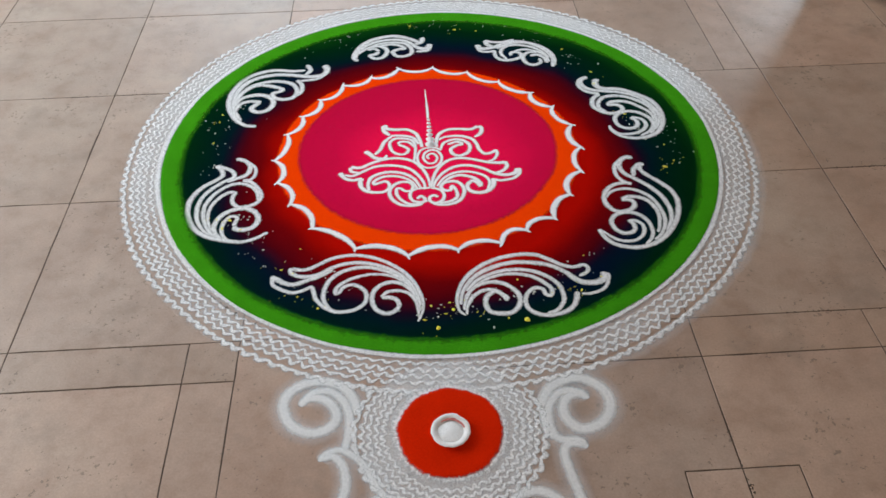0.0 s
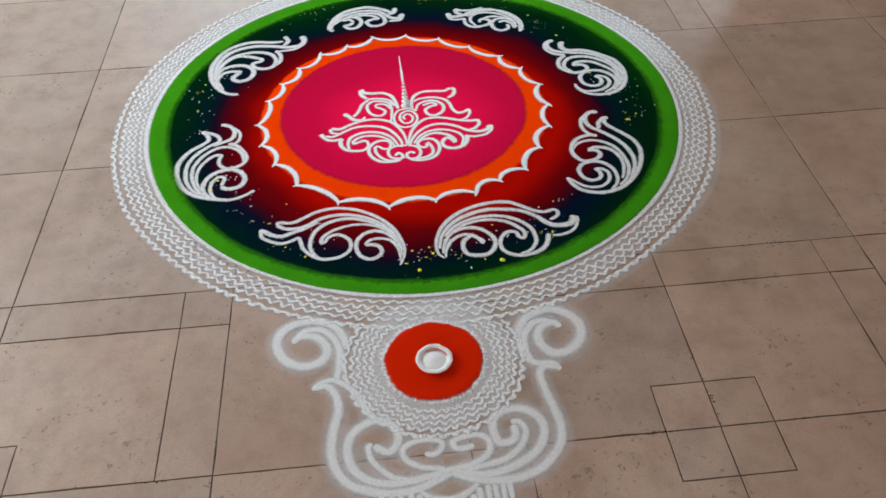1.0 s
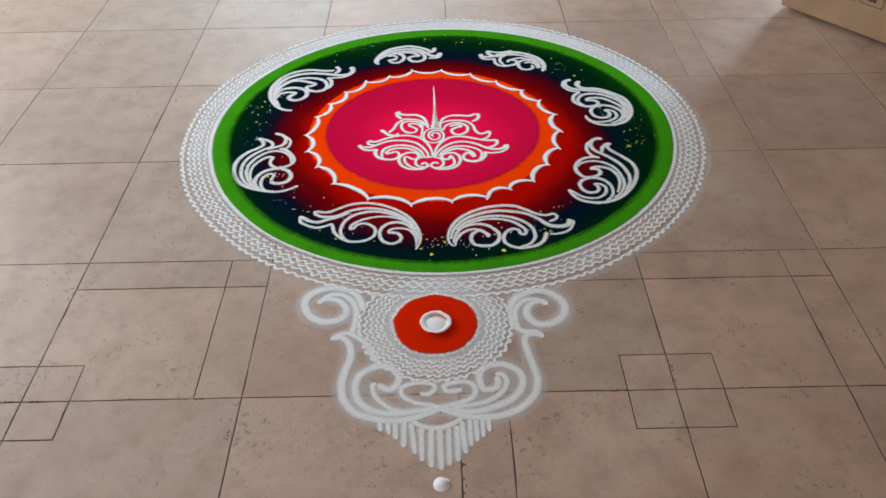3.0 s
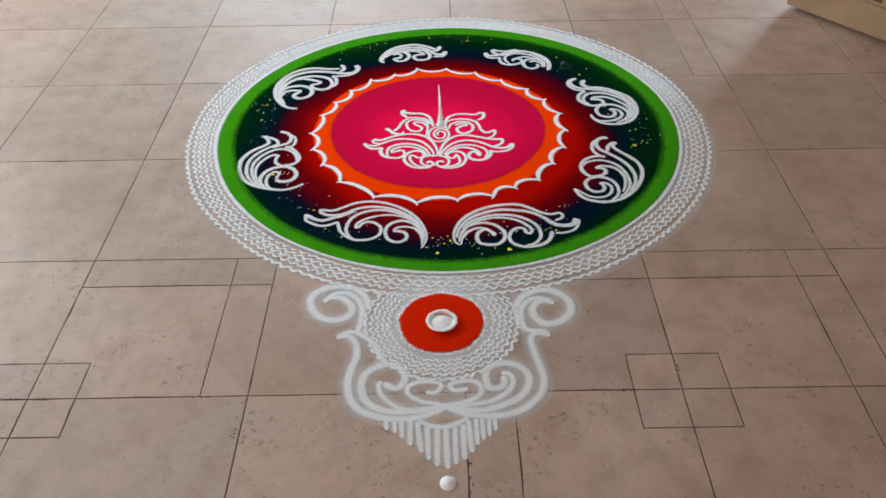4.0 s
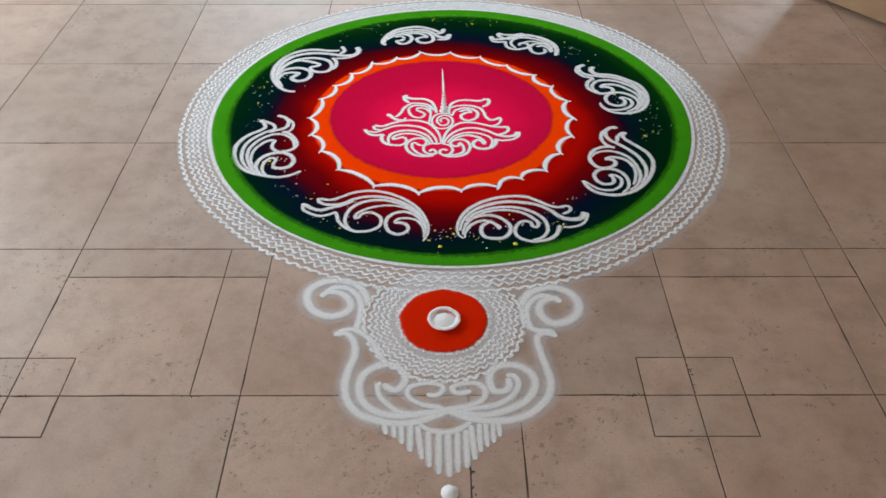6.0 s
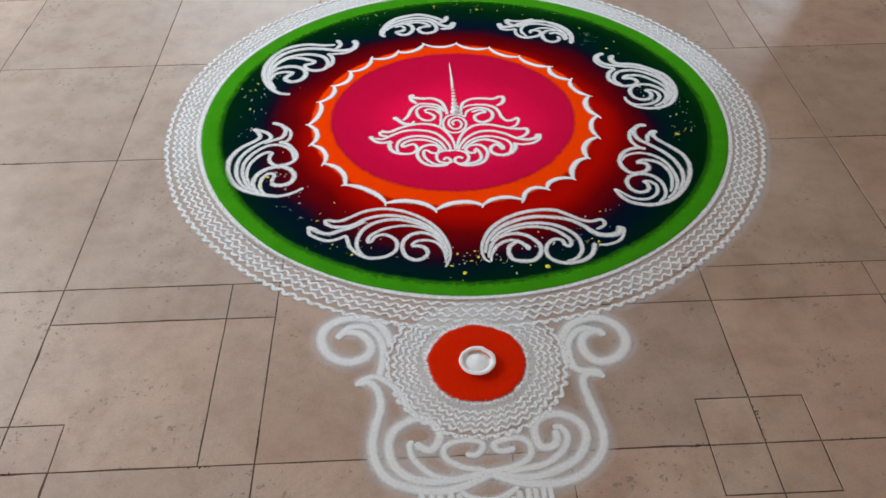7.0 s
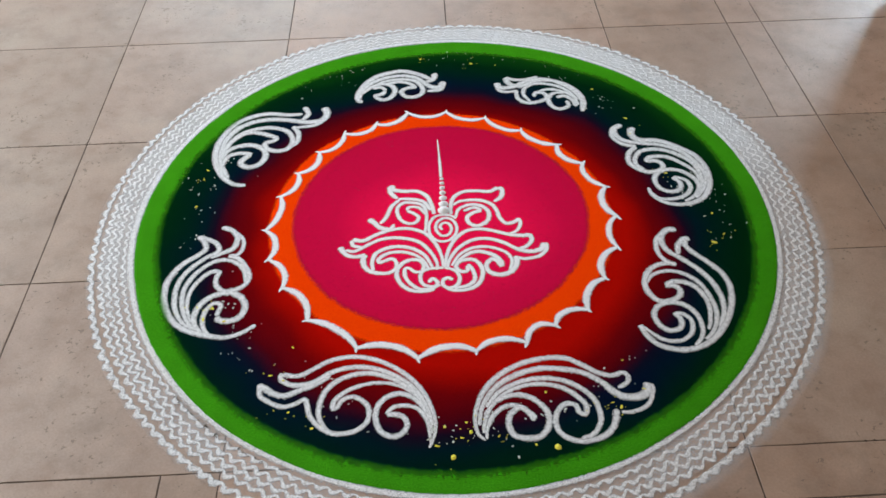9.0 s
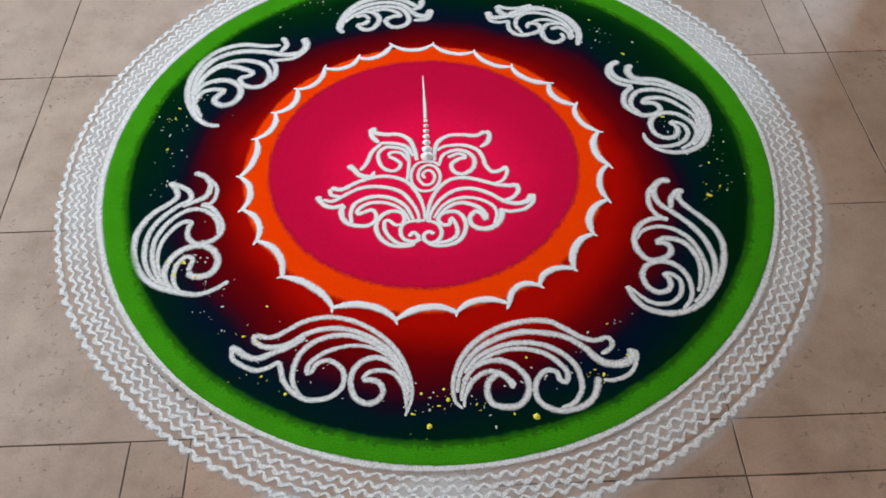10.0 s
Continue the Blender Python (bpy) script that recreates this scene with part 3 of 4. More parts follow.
def scroll_e(s):
    s([(0.056, 1.284), (0.023, 1.283), (-0.019, 1.290), (-0.054, 1.282), (-0.088, 1.260), (-0.110, 1.220), (-0.120, 1.173), (-0.115, 1.122), (-0.096, 1.079), (-0.071, 1.053), (-0.043, 1.046)], 0.0129, 0.8, 0.7)
    s([(0.057, 1.311), (0.068, 1.285), (0.057, 1.262)], 0.0118, 1.1, 0.7)
    s([(0.103, 1.307), (0.110, 1.282), (0.098, 1.258), (0.066, 1.253), (0.024, 1.264), (-0.018, 1.268), (-0.058, 1.258), (-0.088, 1.233), (-0.106, 1.190), (-0.107, 1.130), (-0.083, 1.070)], 0.0129, 1.2, 0.7)
    s([(0.113, 1.291), (0.107, 1.263), (0.084, 1.241), (0.044, 1.235)], 0.0097, 0.8, 0.9)
    s([(0.037, 1.241), (0.051, 1.213), (0.050, 1.183), (0.037, 1.166)], 0.0107, 1, 0.6)
    s([(0.009, 1.198), (-0.007, 1.208), (-0.031, 1.219), (-0.060, 1.222), (-0.087, 1.200), (-0.103, 1.163), (-0.106, 1.121)], 0.0115, 1, 0.6)
    s([(0.009, 1.202), (-0.002, 1.190), (-0.018, 1.183), (-0.012, 1.165), (0.009, 1.155), (0.031, 1.161), (0.041, 1.187), (0.030, 1.218), (0.003, 1.235), (-0.033, 1.237), (-0.072, 1.222), (-0.097, 1.189)], 0.0115, 1, 0.6)
    s([(-0.044, 1.147), (-0.057, 1.134), (-0.063, 1.118), (-0.048, 1.105), (-0.027, 1.110), (-0.014, 1.131), (-0.017, 1.157), (-0.038, 1.176), (-0.067, 1.178), (-0.094, 1.163), (-0.104, 1.129)], 0.0125, 1, 0.6)
    s([(-0.041, 1.148), (-0.070, 1.152), (-0.092, 1.142), (-0.102, 1.112), (-0.100, 1.088), (-0.089, 1.071)], 0.0107, 1, 0.8)


def scroll_f(s):
    s([(0.758, 1.198), (0.739, 1.185), (0.737, 1.164), (0.751, 1.143), (0.783, 1.132), (0.826, 1.122), (0.861, 1.100), (0.885, 1.061), (0.894, 1.019), (0.881, 0.981), (0.858, 0.952)], 0.0108, 1.2, 0.7)
    s([(0.752, 1.199), (0.733, 1.182), (0.730, 1.154), (0.746, 1.131), (0.773, 1.121)], 0.0094, 0.9, 1)
    s([(0.784, 1.178), (0.775, 1.179), (0.771, 1.161), (0.785, 1.142), (0.824, 1.137), (0.859, 1.114), (0.890, 1.081), (0.901, 1.035), (0.894, 0.988), (0.871, 0.951), (0.833, 0.935), (0.797, 0.941), (0.775, 0.963), (0.770, 0.989)], 0.0118, 1.3, 0.6)
    s([(0.773, 1.121), (0.754, 1.100), (0.748, 1.072), (0.760, 1.049), (0.783, 1.036), (0.809, 1.042), (0.815, 1.058), (0.804, 1.071), (0.785, 1.072), (0.798, 1.084), (0.829, 1.082), (0.857, 1.058), (0.877, 1.029), (0.877, 0.997)], 0.0108, 1, 0.6)
    s([(0.775, 1.042), (0.761, 1.062), (0.765, 1.087), (0.783, 1.106), (0.818, 1.108), (0.853, 1.089), (0.879, 1.057), (0.884, 1.012), (0.871, 0.974), (0.846, 0.948)], 0.0108, 0.8, 0.6)
    s([(0.825, 1.017), (0.837, 1.000), (0.833, 0.981), (0.815, 0.973), (0.795, 0.983), (0.788, 1.007), (0.797, 1.030), (0.819, 1.041), (0.846, 1.036), (0.868, 1.013), (0.872, 0.986), (0.857, 0.959), (0.834, 0.943)], 0.0101, 1, 0.6)
    s([(0.827, 1.018), (0.850, 1.007), (0.855, 0.983), (0.839, 0.961), (0.810, 0.951), (0.784, 0.957), (0.770, 0.981)], 0.0088, 1, 0.5)


def scroll_g(s):
    s([(0.356, 1.426), (0.349, 1.402), (0.320, 1.423), (0.284, 1.439), (0.256, 1.436), (0.221, 1.422), (0.194, 1.392), (0.179, 1.356), (0.177, 1.335), (0.186, 1.318)], 0.0136, 0.8, 0.8)
    s([(0.359, 1.428), (0.353, 1.402), (0.335, 1.391)], 0.0117, 0.8, 0.8)
    s([(0.377, 1.391), (0.364, 1.368), (0.342, 1.375), (0.316, 1.407), (0.285, 1.420), (0.249, 1.417), (0.215, 1.400), (0.189, 1.369), (0.179, 1.330)], 0.0117, 1.3, 0.8)
    s([(0.377, 1.391), (0.368, 1.360), (0.336, 1.354)], 0.0114, 1, 0.8)
    s([(0.312, 1.370), (0.294, 1.370), (0.277, 1.357), (0.288, 1.336), (0.309, 1.334), (0.326, 1.349), (0.324, 1.375), (0.307, 1.399), (0.271, 1.406), (0.236, 1.398), (0.203, 1.374)], 0.0111, 1, 0.7)
    s([(0.312, 1.367), (0.300, 1.385), (0.272, 1.396), (0.237, 1.387)], 0.0097, 1, 0.7)
    s([(0.242, 1.361), (0.232, 1.349), (0.218, 1.343), (0.230, 1.328), (0.249, 1.331), (0.262, 1.354), (0.258, 1.377), (0.237, 1.390), (0.209, 1.379), (0.187, 1.353)], 0.0114, 1, 0.7)
    s([(0.242, 1.361), (0.230, 1.377), (0.210, 1.371)], 0.0095, 1, 0.8)


def scroll_h(s):
    s([(0.523, 1.398), (0.527, 1.372), (0.552, 1.359), (0.588, 1.377), (0.623, 1.378), (0.657, 1.360), (0.681, 1.327), (0.690, 1.290), (0.680, 1.253)], 0.0114, 1.2, 0.8)
    s([(0.599, 1.396), (0.567, 1.385), (0.539, 1.387), (0.523, 1.398)], 0.0097, 0.9, 0.8)
    s([(0.500, 1.377), (0.507, 1.356), (0.538, 1.359), (0.567, 1.377), (0.603, 1.385), (0.637, 1.372), (0.669, 1.339), (0.685, 1.297), (0.681, 1.258)], 0.0114, 1.3, 0.8)
    s([(0.497, 1.377), (0.503, 1.346), (0.523, 1.338), (0.543, 1.343)], 0.0093, 1, 0.8)
    s([(0.541, 1.346), (0.542, 1.313), (0.559, 1.294), (0.582, 1.294), (0.606, 1.306), (0.605, 1.326), (0.585, 1.331), (0.580, 1.314)], 0.0108, 0.8, 0.8)
    s([(0.585, 1.326), (0.606, 1.341), (0.634, 1.339), (0.666, 1.314), (0.676, 1.277)], 0.0095, 0.9, 0.7)
    s([(0.569, 1.296), (0.557, 1.326), (0.563, 1.351), (0.587, 1.367), (0.622, 1.362), (0.655, 1.339), (0.678, 1.297)], 0.0095, 0.8, 0.7)
    s([(0.629, 1.309), (0.648, 1.314), (0.665, 1.297), (0.669, 1.272)], 0.0106, 1, 0.7)
    s([(0.651, 1.297), (0.653, 1.277), (0.634, 1.265), (0.615, 1.277), (0.611, 1.306), (0.626, 1.326), (0.654, 1.327)], 0.0109, 0.8, 0.7)


def crest_wing_a(s):
    s([(0.255, 1.027), (0.258, 1.012), (0.279, 1.006), (0.306, 1.004), (0.325, 0.987), (0.334, 0.956), (0.337, 0.935)], 0.0103, 1.3, 0.8)
    s([(0.251, 1.024), (0.253, 1.002), (0.266, 0.984)], 0.0116, 1.2, 0.8)
    s([(0.266, 0.983), (0.289, 0.982), (0.316, 0.973), (0.331, 0.946)], 0.0095, 0.8, 0.8)
    s([(0.271, 0.982), (0.254, 0.962), (0.244, 0.933), (0.232, 0.914)], 0.0095, 0.8, 0.8)
    s([(0.209, 0.929), (0.220, 0.918), (0.233, 0.902), (0.251, 0.898), (0.259, 0.912)], 0.0119, 1.2, 0.5)
    s([(0.284, 0.948), (0.299, 0.938), (0.307, 0.926), (0.298, 0.912), (0.282, 0.913), (0.269, 0.928), (0.265, 0.954), (0.276, 0.970), (0.294, 0.971), (0.315, 0.962), (0.322, 0.939), (0.321, 0.910), (0.318, 0.886)], 0.0087, 1, 0.7)
    s([(0.284, 0.948), (0.289, 0.958), (0.308, 0.955), (0.320, 0.936)], 0.0083, 1, 0.7)
    s([(0.179, 0.874), (0.200, 0.869), (0.225, 0.884), (0.256, 0.896), (0.287, 0.897), (0.318, 0.882), (0.337, 0.852), (0.347, 0.818), (0.349, 0.791)], 0.0091, 1.2, 0.7)
    s([(0.178, 0.872), (0.182, 0.857), (0.200, 0.851)], 0.0091, 1.2, 0.8)
    s([(0.167, 0.846), (0.185, 0.842), (0.210, 0.858), (0.235, 0.871), (0.266, 0.873), (0.302, 0.862), (0.324, 0.836), (0.337, 0.805), (0.337, 0.785)], 0.0091, 0.9, 0.7)
    s([(0.156, 0.855), (0.168, 0.835), (0.185, 0.827), (0.205, 0.832)], 0.0099, 1.4, 0.9)
    s([(0.205, 0.833), (0.201, 0.819), (0.205, 0.799), (0.220, 0.786), (0.245, 0.782), (0.260, 0.791), (0.263, 0.806), (0.255, 0.818), (0.240, 0.813), (0.230, 0.810), (0.233, 0.823), (0.255, 0.835), (0.285, 0.832), (0.310, 0.814), (0.322, 0.789)], 0.0088, 1.4, 0.7)
    s([(0.220, 0.788), (0.218, 0.814), (0.227, 0.836), (0.255, 0.849), (0.288, 0.845), (0.315, 0.824), (0.329, 0.792)], 0.0095, 0.8, 0.7)
    s([(0.309, 0.783), (0.297, 0.782), (0.286, 0.792), (0.278, 0.790), (0.279, 0.770), (0.291, 0.750), (0.307, 0.739), (0.327, 0.741), (0.342, 0.749)], 0.0084, 0.9, 0.8)
    s([(0.309, 0.781), (0.313, 0.798), (0.305, 0.811), (0.287, 0.813), (0.270, 0.801), (0.263, 0.780), (0.270, 0.755), (0.288, 0.738), (0.312, 0.734), (0.332, 0.738)], 0.0094, 0.9, 0.8)
    s([(0.320, 0.754), (0.328, 0.764), (0.337, 0.753), (0.330, 0.744), (0.314, 0.748), (0.306, 0.762), (0.309, 0.781), (0.324, 0.789), (0.349, 0.790)], 0.0084, 1, 0.8)


def crest_wing_b(s):
    s([(0.349, 0.790), (0.368, 0.783), (0.377, 0.766), (0.373, 0.748), (0.359, 0.739), (0.347, 0.746), (0.347, 0.759), (0.357, 0.764), (0.364, 0.758)], 0.0084, 0.8, 1)
    s([(0.469, 1.007), (0.476, 0.996), (0.471, 0.976), (0.456, 0.964)], 0.0112, 1.2, 0.6)
    s([(0.469, 1.007), (0.451, 0.995), (0.425, 0.998), (0.398, 0.997), (0.377, 0.980), (0.370, 0.951), (0.370, 0.933)], 0.0099, 1.1, 0.8)
    s([(0.374, 0.958), (0.390, 0.969), (0.423, 0.971), (0.448, 0.960), (0.459, 0.941), (0.465, 0.914), (0.477, 0.900), (0.493, 0.905), (0.500, 0.911), (0.502, 0.897), (0.493, 0.879), (0.476, 0.870)], 0.0095, 0.8, 0.7)
    s([(0.431, 0.939), (0.415, 0.935), (0.401, 0.922), (0.405, 0.904), (0.420, 0.897), (0.439, 0.909), (0.444, 0.933), (0.432, 0.952), (0.409, 0.958), (0.386, 0.946), (0.378, 0.923)], 0.0099, 1, 0.7)
    s([(0.431, 0.940), (0.416, 0.949), (0.394, 0.940)], 0.0087, 1, 0.7)
    s([(0.517, 0.867), (0.502, 0.865), (0.476, 0.870), (0.447, 0.882), (0.421, 0.888), (0.395, 0.883), (0.373, 0.861), (0.359, 0.830), (0.351, 0.791)], 0.0092, 1.2, 0.7)
    s([(0.515, 0.870), (0.519, 0.853), (0.508, 0.837), (0.492, 0.830)], 0.0095, 1.2, 0.7)
    s([(0.542, 0.844), (0.533, 0.827), (0.512, 0.822), (0.489, 0.830), (0.464, 0.849), (0.434, 0.861), (0.403, 0.857), (0.377, 0.836), (0.360, 0.807), (0.356, 0.787)], 0.0092, 1.4, 0.7)
    s([(0.545, 0.844), (0.542, 0.824), (0.525, 0.808), (0.500, 0.804), (0.487, 0.808)], 0.0088, 1.2, 0.9)
    s([(0.485, 0.813), (0.483, 0.791), (0.471, 0.773), (0.451, 0.766), (0.432, 0.775), (0.428, 0.792), (0.438, 0.806), (0.449, 0.801), (0.456, 0.787), (0.454, 0.803), (0.441, 0.818), (0.416, 0.828), (0.391, 0.819), (0.369, 0.794)], 0.0103, 1.3, 0.7)
    s([(0.470, 0.776), (0.476, 0.802), (0.466, 0.823), (0.438, 0.838), (0.407, 0.838), (0.381, 0.822), (0.364, 0.794)], 0.0080, 0.8, 0.7)
    s([(0.394, 0.794), (0.391, 0.779), (0.378, 0.780), (0.372, 0.793), (0.383, 0.806), (0.405, 0.807), (0.418, 0.790), (0.419, 0.767), (0.408, 0.744), (0.385, 0.733), (0.360, 0.735), (0.347, 0.746)], 0.0091, 1, 0.8)
    s([(0.394, 0.797), (0.403, 0.778), (0.404, 0.757), (0.390, 0.743), (0.366, 0.739)], 0.0088, 1, 0.8)


def crest_spire(s):
    s([(0.353, 1.171), (0.354, 1.128), (0.355, 1.085)], 0.0040, 0.5, 1)
    s([(0.354, 1.119), (0.355, 1.085), (0.355, 1.045)], 0.0067, 0.6, 1)
    s([(0.352, 0.889), (0.347, 0.898), (0.353, 0.908), (0.363, 0.907), (0.369, 0.892), (0.362, 0.876), (0.348, 0.875), (0.339, 0.892), (0.342, 0.911), (0.356, 0.922), (0.371, 0.917), (0.379, 0.897), (0.375, 0.875), (0.361, 0.860), (0.342, 0.860), (0.328, 0.877), (0.326, 0.903), (0.335, 0.924), (0.349, 0.931), (0.367, 0.930), (0.380, 0.920)], 0.0071, 1, 1)


def pendant_half_a(s):
    s([(0.110, 0.245), (0.124, 0.260), (0.146, 0.258), (0.162, 0.245), (0.172, 0.223), (0.163, 0.202), (0.140, 0.192), (0.114, 0.198), (0.094, 0.217), (0.084, 0.246), (0.091, 0.272), (0.116, 0.290), (0.148, 0.293), (0.181, 0.279), (0.199, 0.252), (0.206, 0.222)], 0.0148, 0.8, 0.9)
    s([(0.114, 0.253), (0.134, 0.272), (0.160, 0.271), (0.181, 0.252), (0.192, 0.223), (0.192, 0.187), (0.186, 0.156)], 0.0119, 0.8, 0.9)
    s([(0.147, 0.139), (0.157, 0.151), (0.179, 0.158), (0.199, 0.147), (0.218, 0.127), (0.234, 0.094), (0.247, 0.075), (0.264, 0.063)], 0.0099, 0.8, 0.9)
    s([(0.149, 0.143), (0.169, 0.147), (0.185, 0.127), (0.190, 0.095), (0.182, 0.058), (0.178, 0.022), (0.185, -0.013), (0.205, -0.041), (0.238, -0.057), (0.274, -0.063), (0.306, -0.060), (0.333, -0.050), (0.359, -0.038)], 0.0130, 0.8, 0.9)
    s([(0.244, 0.025), (0.254, 0.015), (0.268, 0.009), (0.280, 0.021), (0.284, 0.038), (0.276, 0.056), (0.257, 0.069), (0.238, 0.067), (0.214, 0.051), (0.204, 0.028), (0.206, -0.001), (0.218, -0.024), (0.242, -0.041), (0.274, -0.047), (0.310, -0.044), (0.358, -0.034)], 0.0126, 0.9, 0.9)
    s([(0.244, 0.025), (0.236, 0.021), (0.240, -0.002), (0.255, -0.022), (0.275, -0.038), (0.301, -0.044)], 0.0086, 1, 0.9)
    s([(0.321, 0.000), (0.338, -0.003), (0.350, 0.008), (0.348, 0.020), (0.324, 0.025), (0.301, 0.020), (0.289, 0.009), (0.293, -0.008), (0.315, -0.023), (0.342, -0.029), (0.354, -0.032)], 0.0086, 1, 0.9)


def pendant_half_b(s):
    s([(0.402, 0.007), (0.383, 0.002), (0.371, 0.005), (0.368, 0.016), (0.384, 0.023), (0.409, 0.025), (0.424, 0.013), (0.423, -0.007), (0.407, -0.021), (0.379, -0.030), (0.354, -0.033)], 0.0094, 1, 0.9)
    s([(0.462, 0.042), (0.477, 0.042), (0.485, 0.024), (0.476, 0.001), (0.458, -0.016), (0.434, -0.027), (0.402, -0.032), (0.379, -0.037)], 0.0095, 1, 0.9)
    s([(0.467, 0.039), (0.468, 0.018), (0.458, 0.007), (0.441, 0.007), (0.435, 0.024), (0.436, 0.048), (0.450, 0.063), (0.474, 0.068), (0.498, 0.059), (0.513, 0.039), (0.512, 0.012), (0.495, -0.015), (0.466, -0.033), (0.433, -0.044), (0.401, -0.045), (0.358, -0.035)], 0.0126, 0.9, 0.9)
    s([(0.565, 0.137), (0.556, 0.145), (0.536, 0.146), (0.527, 0.129), (0.531, 0.096), (0.538, 0.059), (0.542, 0.029), (0.537, -0.000), (0.522, -0.023), (0.497, -0.045), (0.464, -0.057), (0.427, -0.058), (0.396, -0.053), (0.359, -0.037)], 0.0124, 0.9, 0.9)
    s([(0.564, 0.141), (0.552, 0.152), (0.527, 0.155), (0.511, 0.169), (0.505, 0.190), (0.506, 0.218)], 0.0115, 0.9, 0.9)
    s([(0.584, 0.230), (0.568, 0.242), (0.546, 0.232), (0.538, 0.208), (0.546, 0.185), (0.564, 0.172), (0.591, 0.179), (0.612, 0.202), (0.616, 0.231), (0.602, 0.257), (0.572, 0.273), (0.539, 0.266), (0.516, 0.247), (0.502, 0.218)], 0.0155, 0.8, 0.9)
    s([(0.584, 0.230), (0.563, 0.246), (0.537, 0.245), (0.516, 0.218), (0.513, 0.183), (0.520, 0.158)], 0.0115, 0.8, 0.9)


def pendant_fringe(s):
    s([(0.251, -0.061), (0.256, -0.087)], 0.0072, 1, 0.7)
    s([(0.267, -0.063), (0.270, -0.093)], 0.0067, 1, 0.7)
    s([(0.280, -0.063), (0.283, -0.105)], 0.0072, 1, 0.7)
    s([(0.296, -0.063), (0.297, -0.122)], 0.0077, 1, 0.7)
    s([(0.308, -0.067), (0.317, -0.136)], 0.0073, 1, 0.7)
    s([(0.326, -0.078), (0.329, -0.152)], 0.0077, 1, 0.7)
    s([(0.344, -0.082), (0.344, -0.165)], 0.0085, 1, 0.7)
    s([(0.359, -0.082), (0.361, -0.170)], 0.0085, 1, 0.7)
    s([(0.375, -0.080), (0.375, -0.161)], 0.0073, 1, 0.7)
    s([(0.389, -0.075), (0.390, -0.153)], 0.0081, 1, 0.7)
    s([(0.398, -0.065), (0.403, -0.137)], 0.0081, 1, 0.7)
    s([(0.412, -0.062), (0.413, -0.122)], 0.0068, 1, 0.7)
    s([(0.423, -0.062), (0.424, -0.112)], 0.0068, 1, 0.7)
    s([(0.435, -0.060), (0.435, -0.104)], 0.0060, 1, 0.7)
    s([(0.445, -0.060), (0.446, -0.092)], 0.0063, 1, 0.7)
    s([(0.306, -0.060), (0.326, -0.076), (0.353, -0.082), (0.377, -0.076), (0.400, -0.059)], 0.0081, 0.7, 0.7)


def drawn(shape, name, parent, base, label="", halo=0.0, mat=None, fat=1.0):
    """Pour every line of a figure; the first is the part, the rest hang under it."""
    made = []

    def s(ctrl, width, t0, t1):
        me = ridge("line", ctrl, width * fat, t0, t1, base, 0.0006)
        top = made[0] if made else parent
        made.append(part("powder_line" if made else name, me, mat or WHITE, top, "" if made else label))
        if halo:
            part("dust_skirt", ridge("skirt", ctrl, width * 1.8 + halo, t0, t1, base - 0.0001, 0.0003, step=0.008, rough=0.05), HALO, made[0], "faint spilled white dust")

    shape(s)
    return made[0]


for shape in (scroll_a, scroll_b, scroll_c, scroll_d, scroll_e, scroll_f, scroll_g, scroll_h):
    drawn(shape, "leaf_scroll", rangoli, 0.0014, "white powder leaf scroll with curled ends", mat=FEATHERED, fat=1.06)
drawn(crest_wing_a, "crest_wing", rangoli, 0.0030, "white scrolled wing of the central figure", fat=0.84)
drawn(crest_wing_b, "crest_wing", rangoli, 0.0030, "white scrolled wing of the central figure", fat=0.84)
drawn(crest_spire, "spire", rangoli, 0.0030, "white spire over a spiral", fat=0.84)


def mound(name, x, y, r, h, base, parent, mat, label=""):
    verts, faces = [], []
    seg, rings = 20, 5
    for k in range(rings):
        u = k / rings
        for i in range(seg):
            a = 2 * math.pi * i / seg
            q = r * (1 - u) * (1 + rng.uniform(-0.06, 0.06))
            verts.append((x + q * math.cos(a), y + q * math.sin(a), base + h * math.sin(u * math.pi / 2)))
    verts.append((x, y, base + h))
    for k in range(rings - 1):
        for i in range(seg):
            j = (i + 1) % seg
            faces.append((k * seg + i, k * seg + j, (k + 1) * seg + j, (k + 1) * seg + i))
    for i in range(seg):
        faces.append(((rings - 1) * seg + i, (rings - 1) * seg + (i + 1) % seg, rings * seg))
    return part(name, from_lists(name, verts, faces), mat, parent, label)


# beads that swell towards the foot of the spire
for by, br in ((1.040, 0.0045), (1.026, 0.0052), (1.012, 0.0058), (0.997, 0.0068), (0.981, 0.0078), (0.963, 0.0098), (0.945, 0.0118)):
    mound("bead", 0.3565 - (by - 0.945) * 0.004, by, br, br * 0.55, 0.0032, rangoli, WHITE)

# ---- the pendant ----
pendant = thing("rangoli_pendant", "white powder pendant of scrolls and fringe below the rangoli", "rangoli")


def below_ring(p):
    return math.hypot(p.x - CX, p.y - CY) > 0.693 and p.y < 0.29


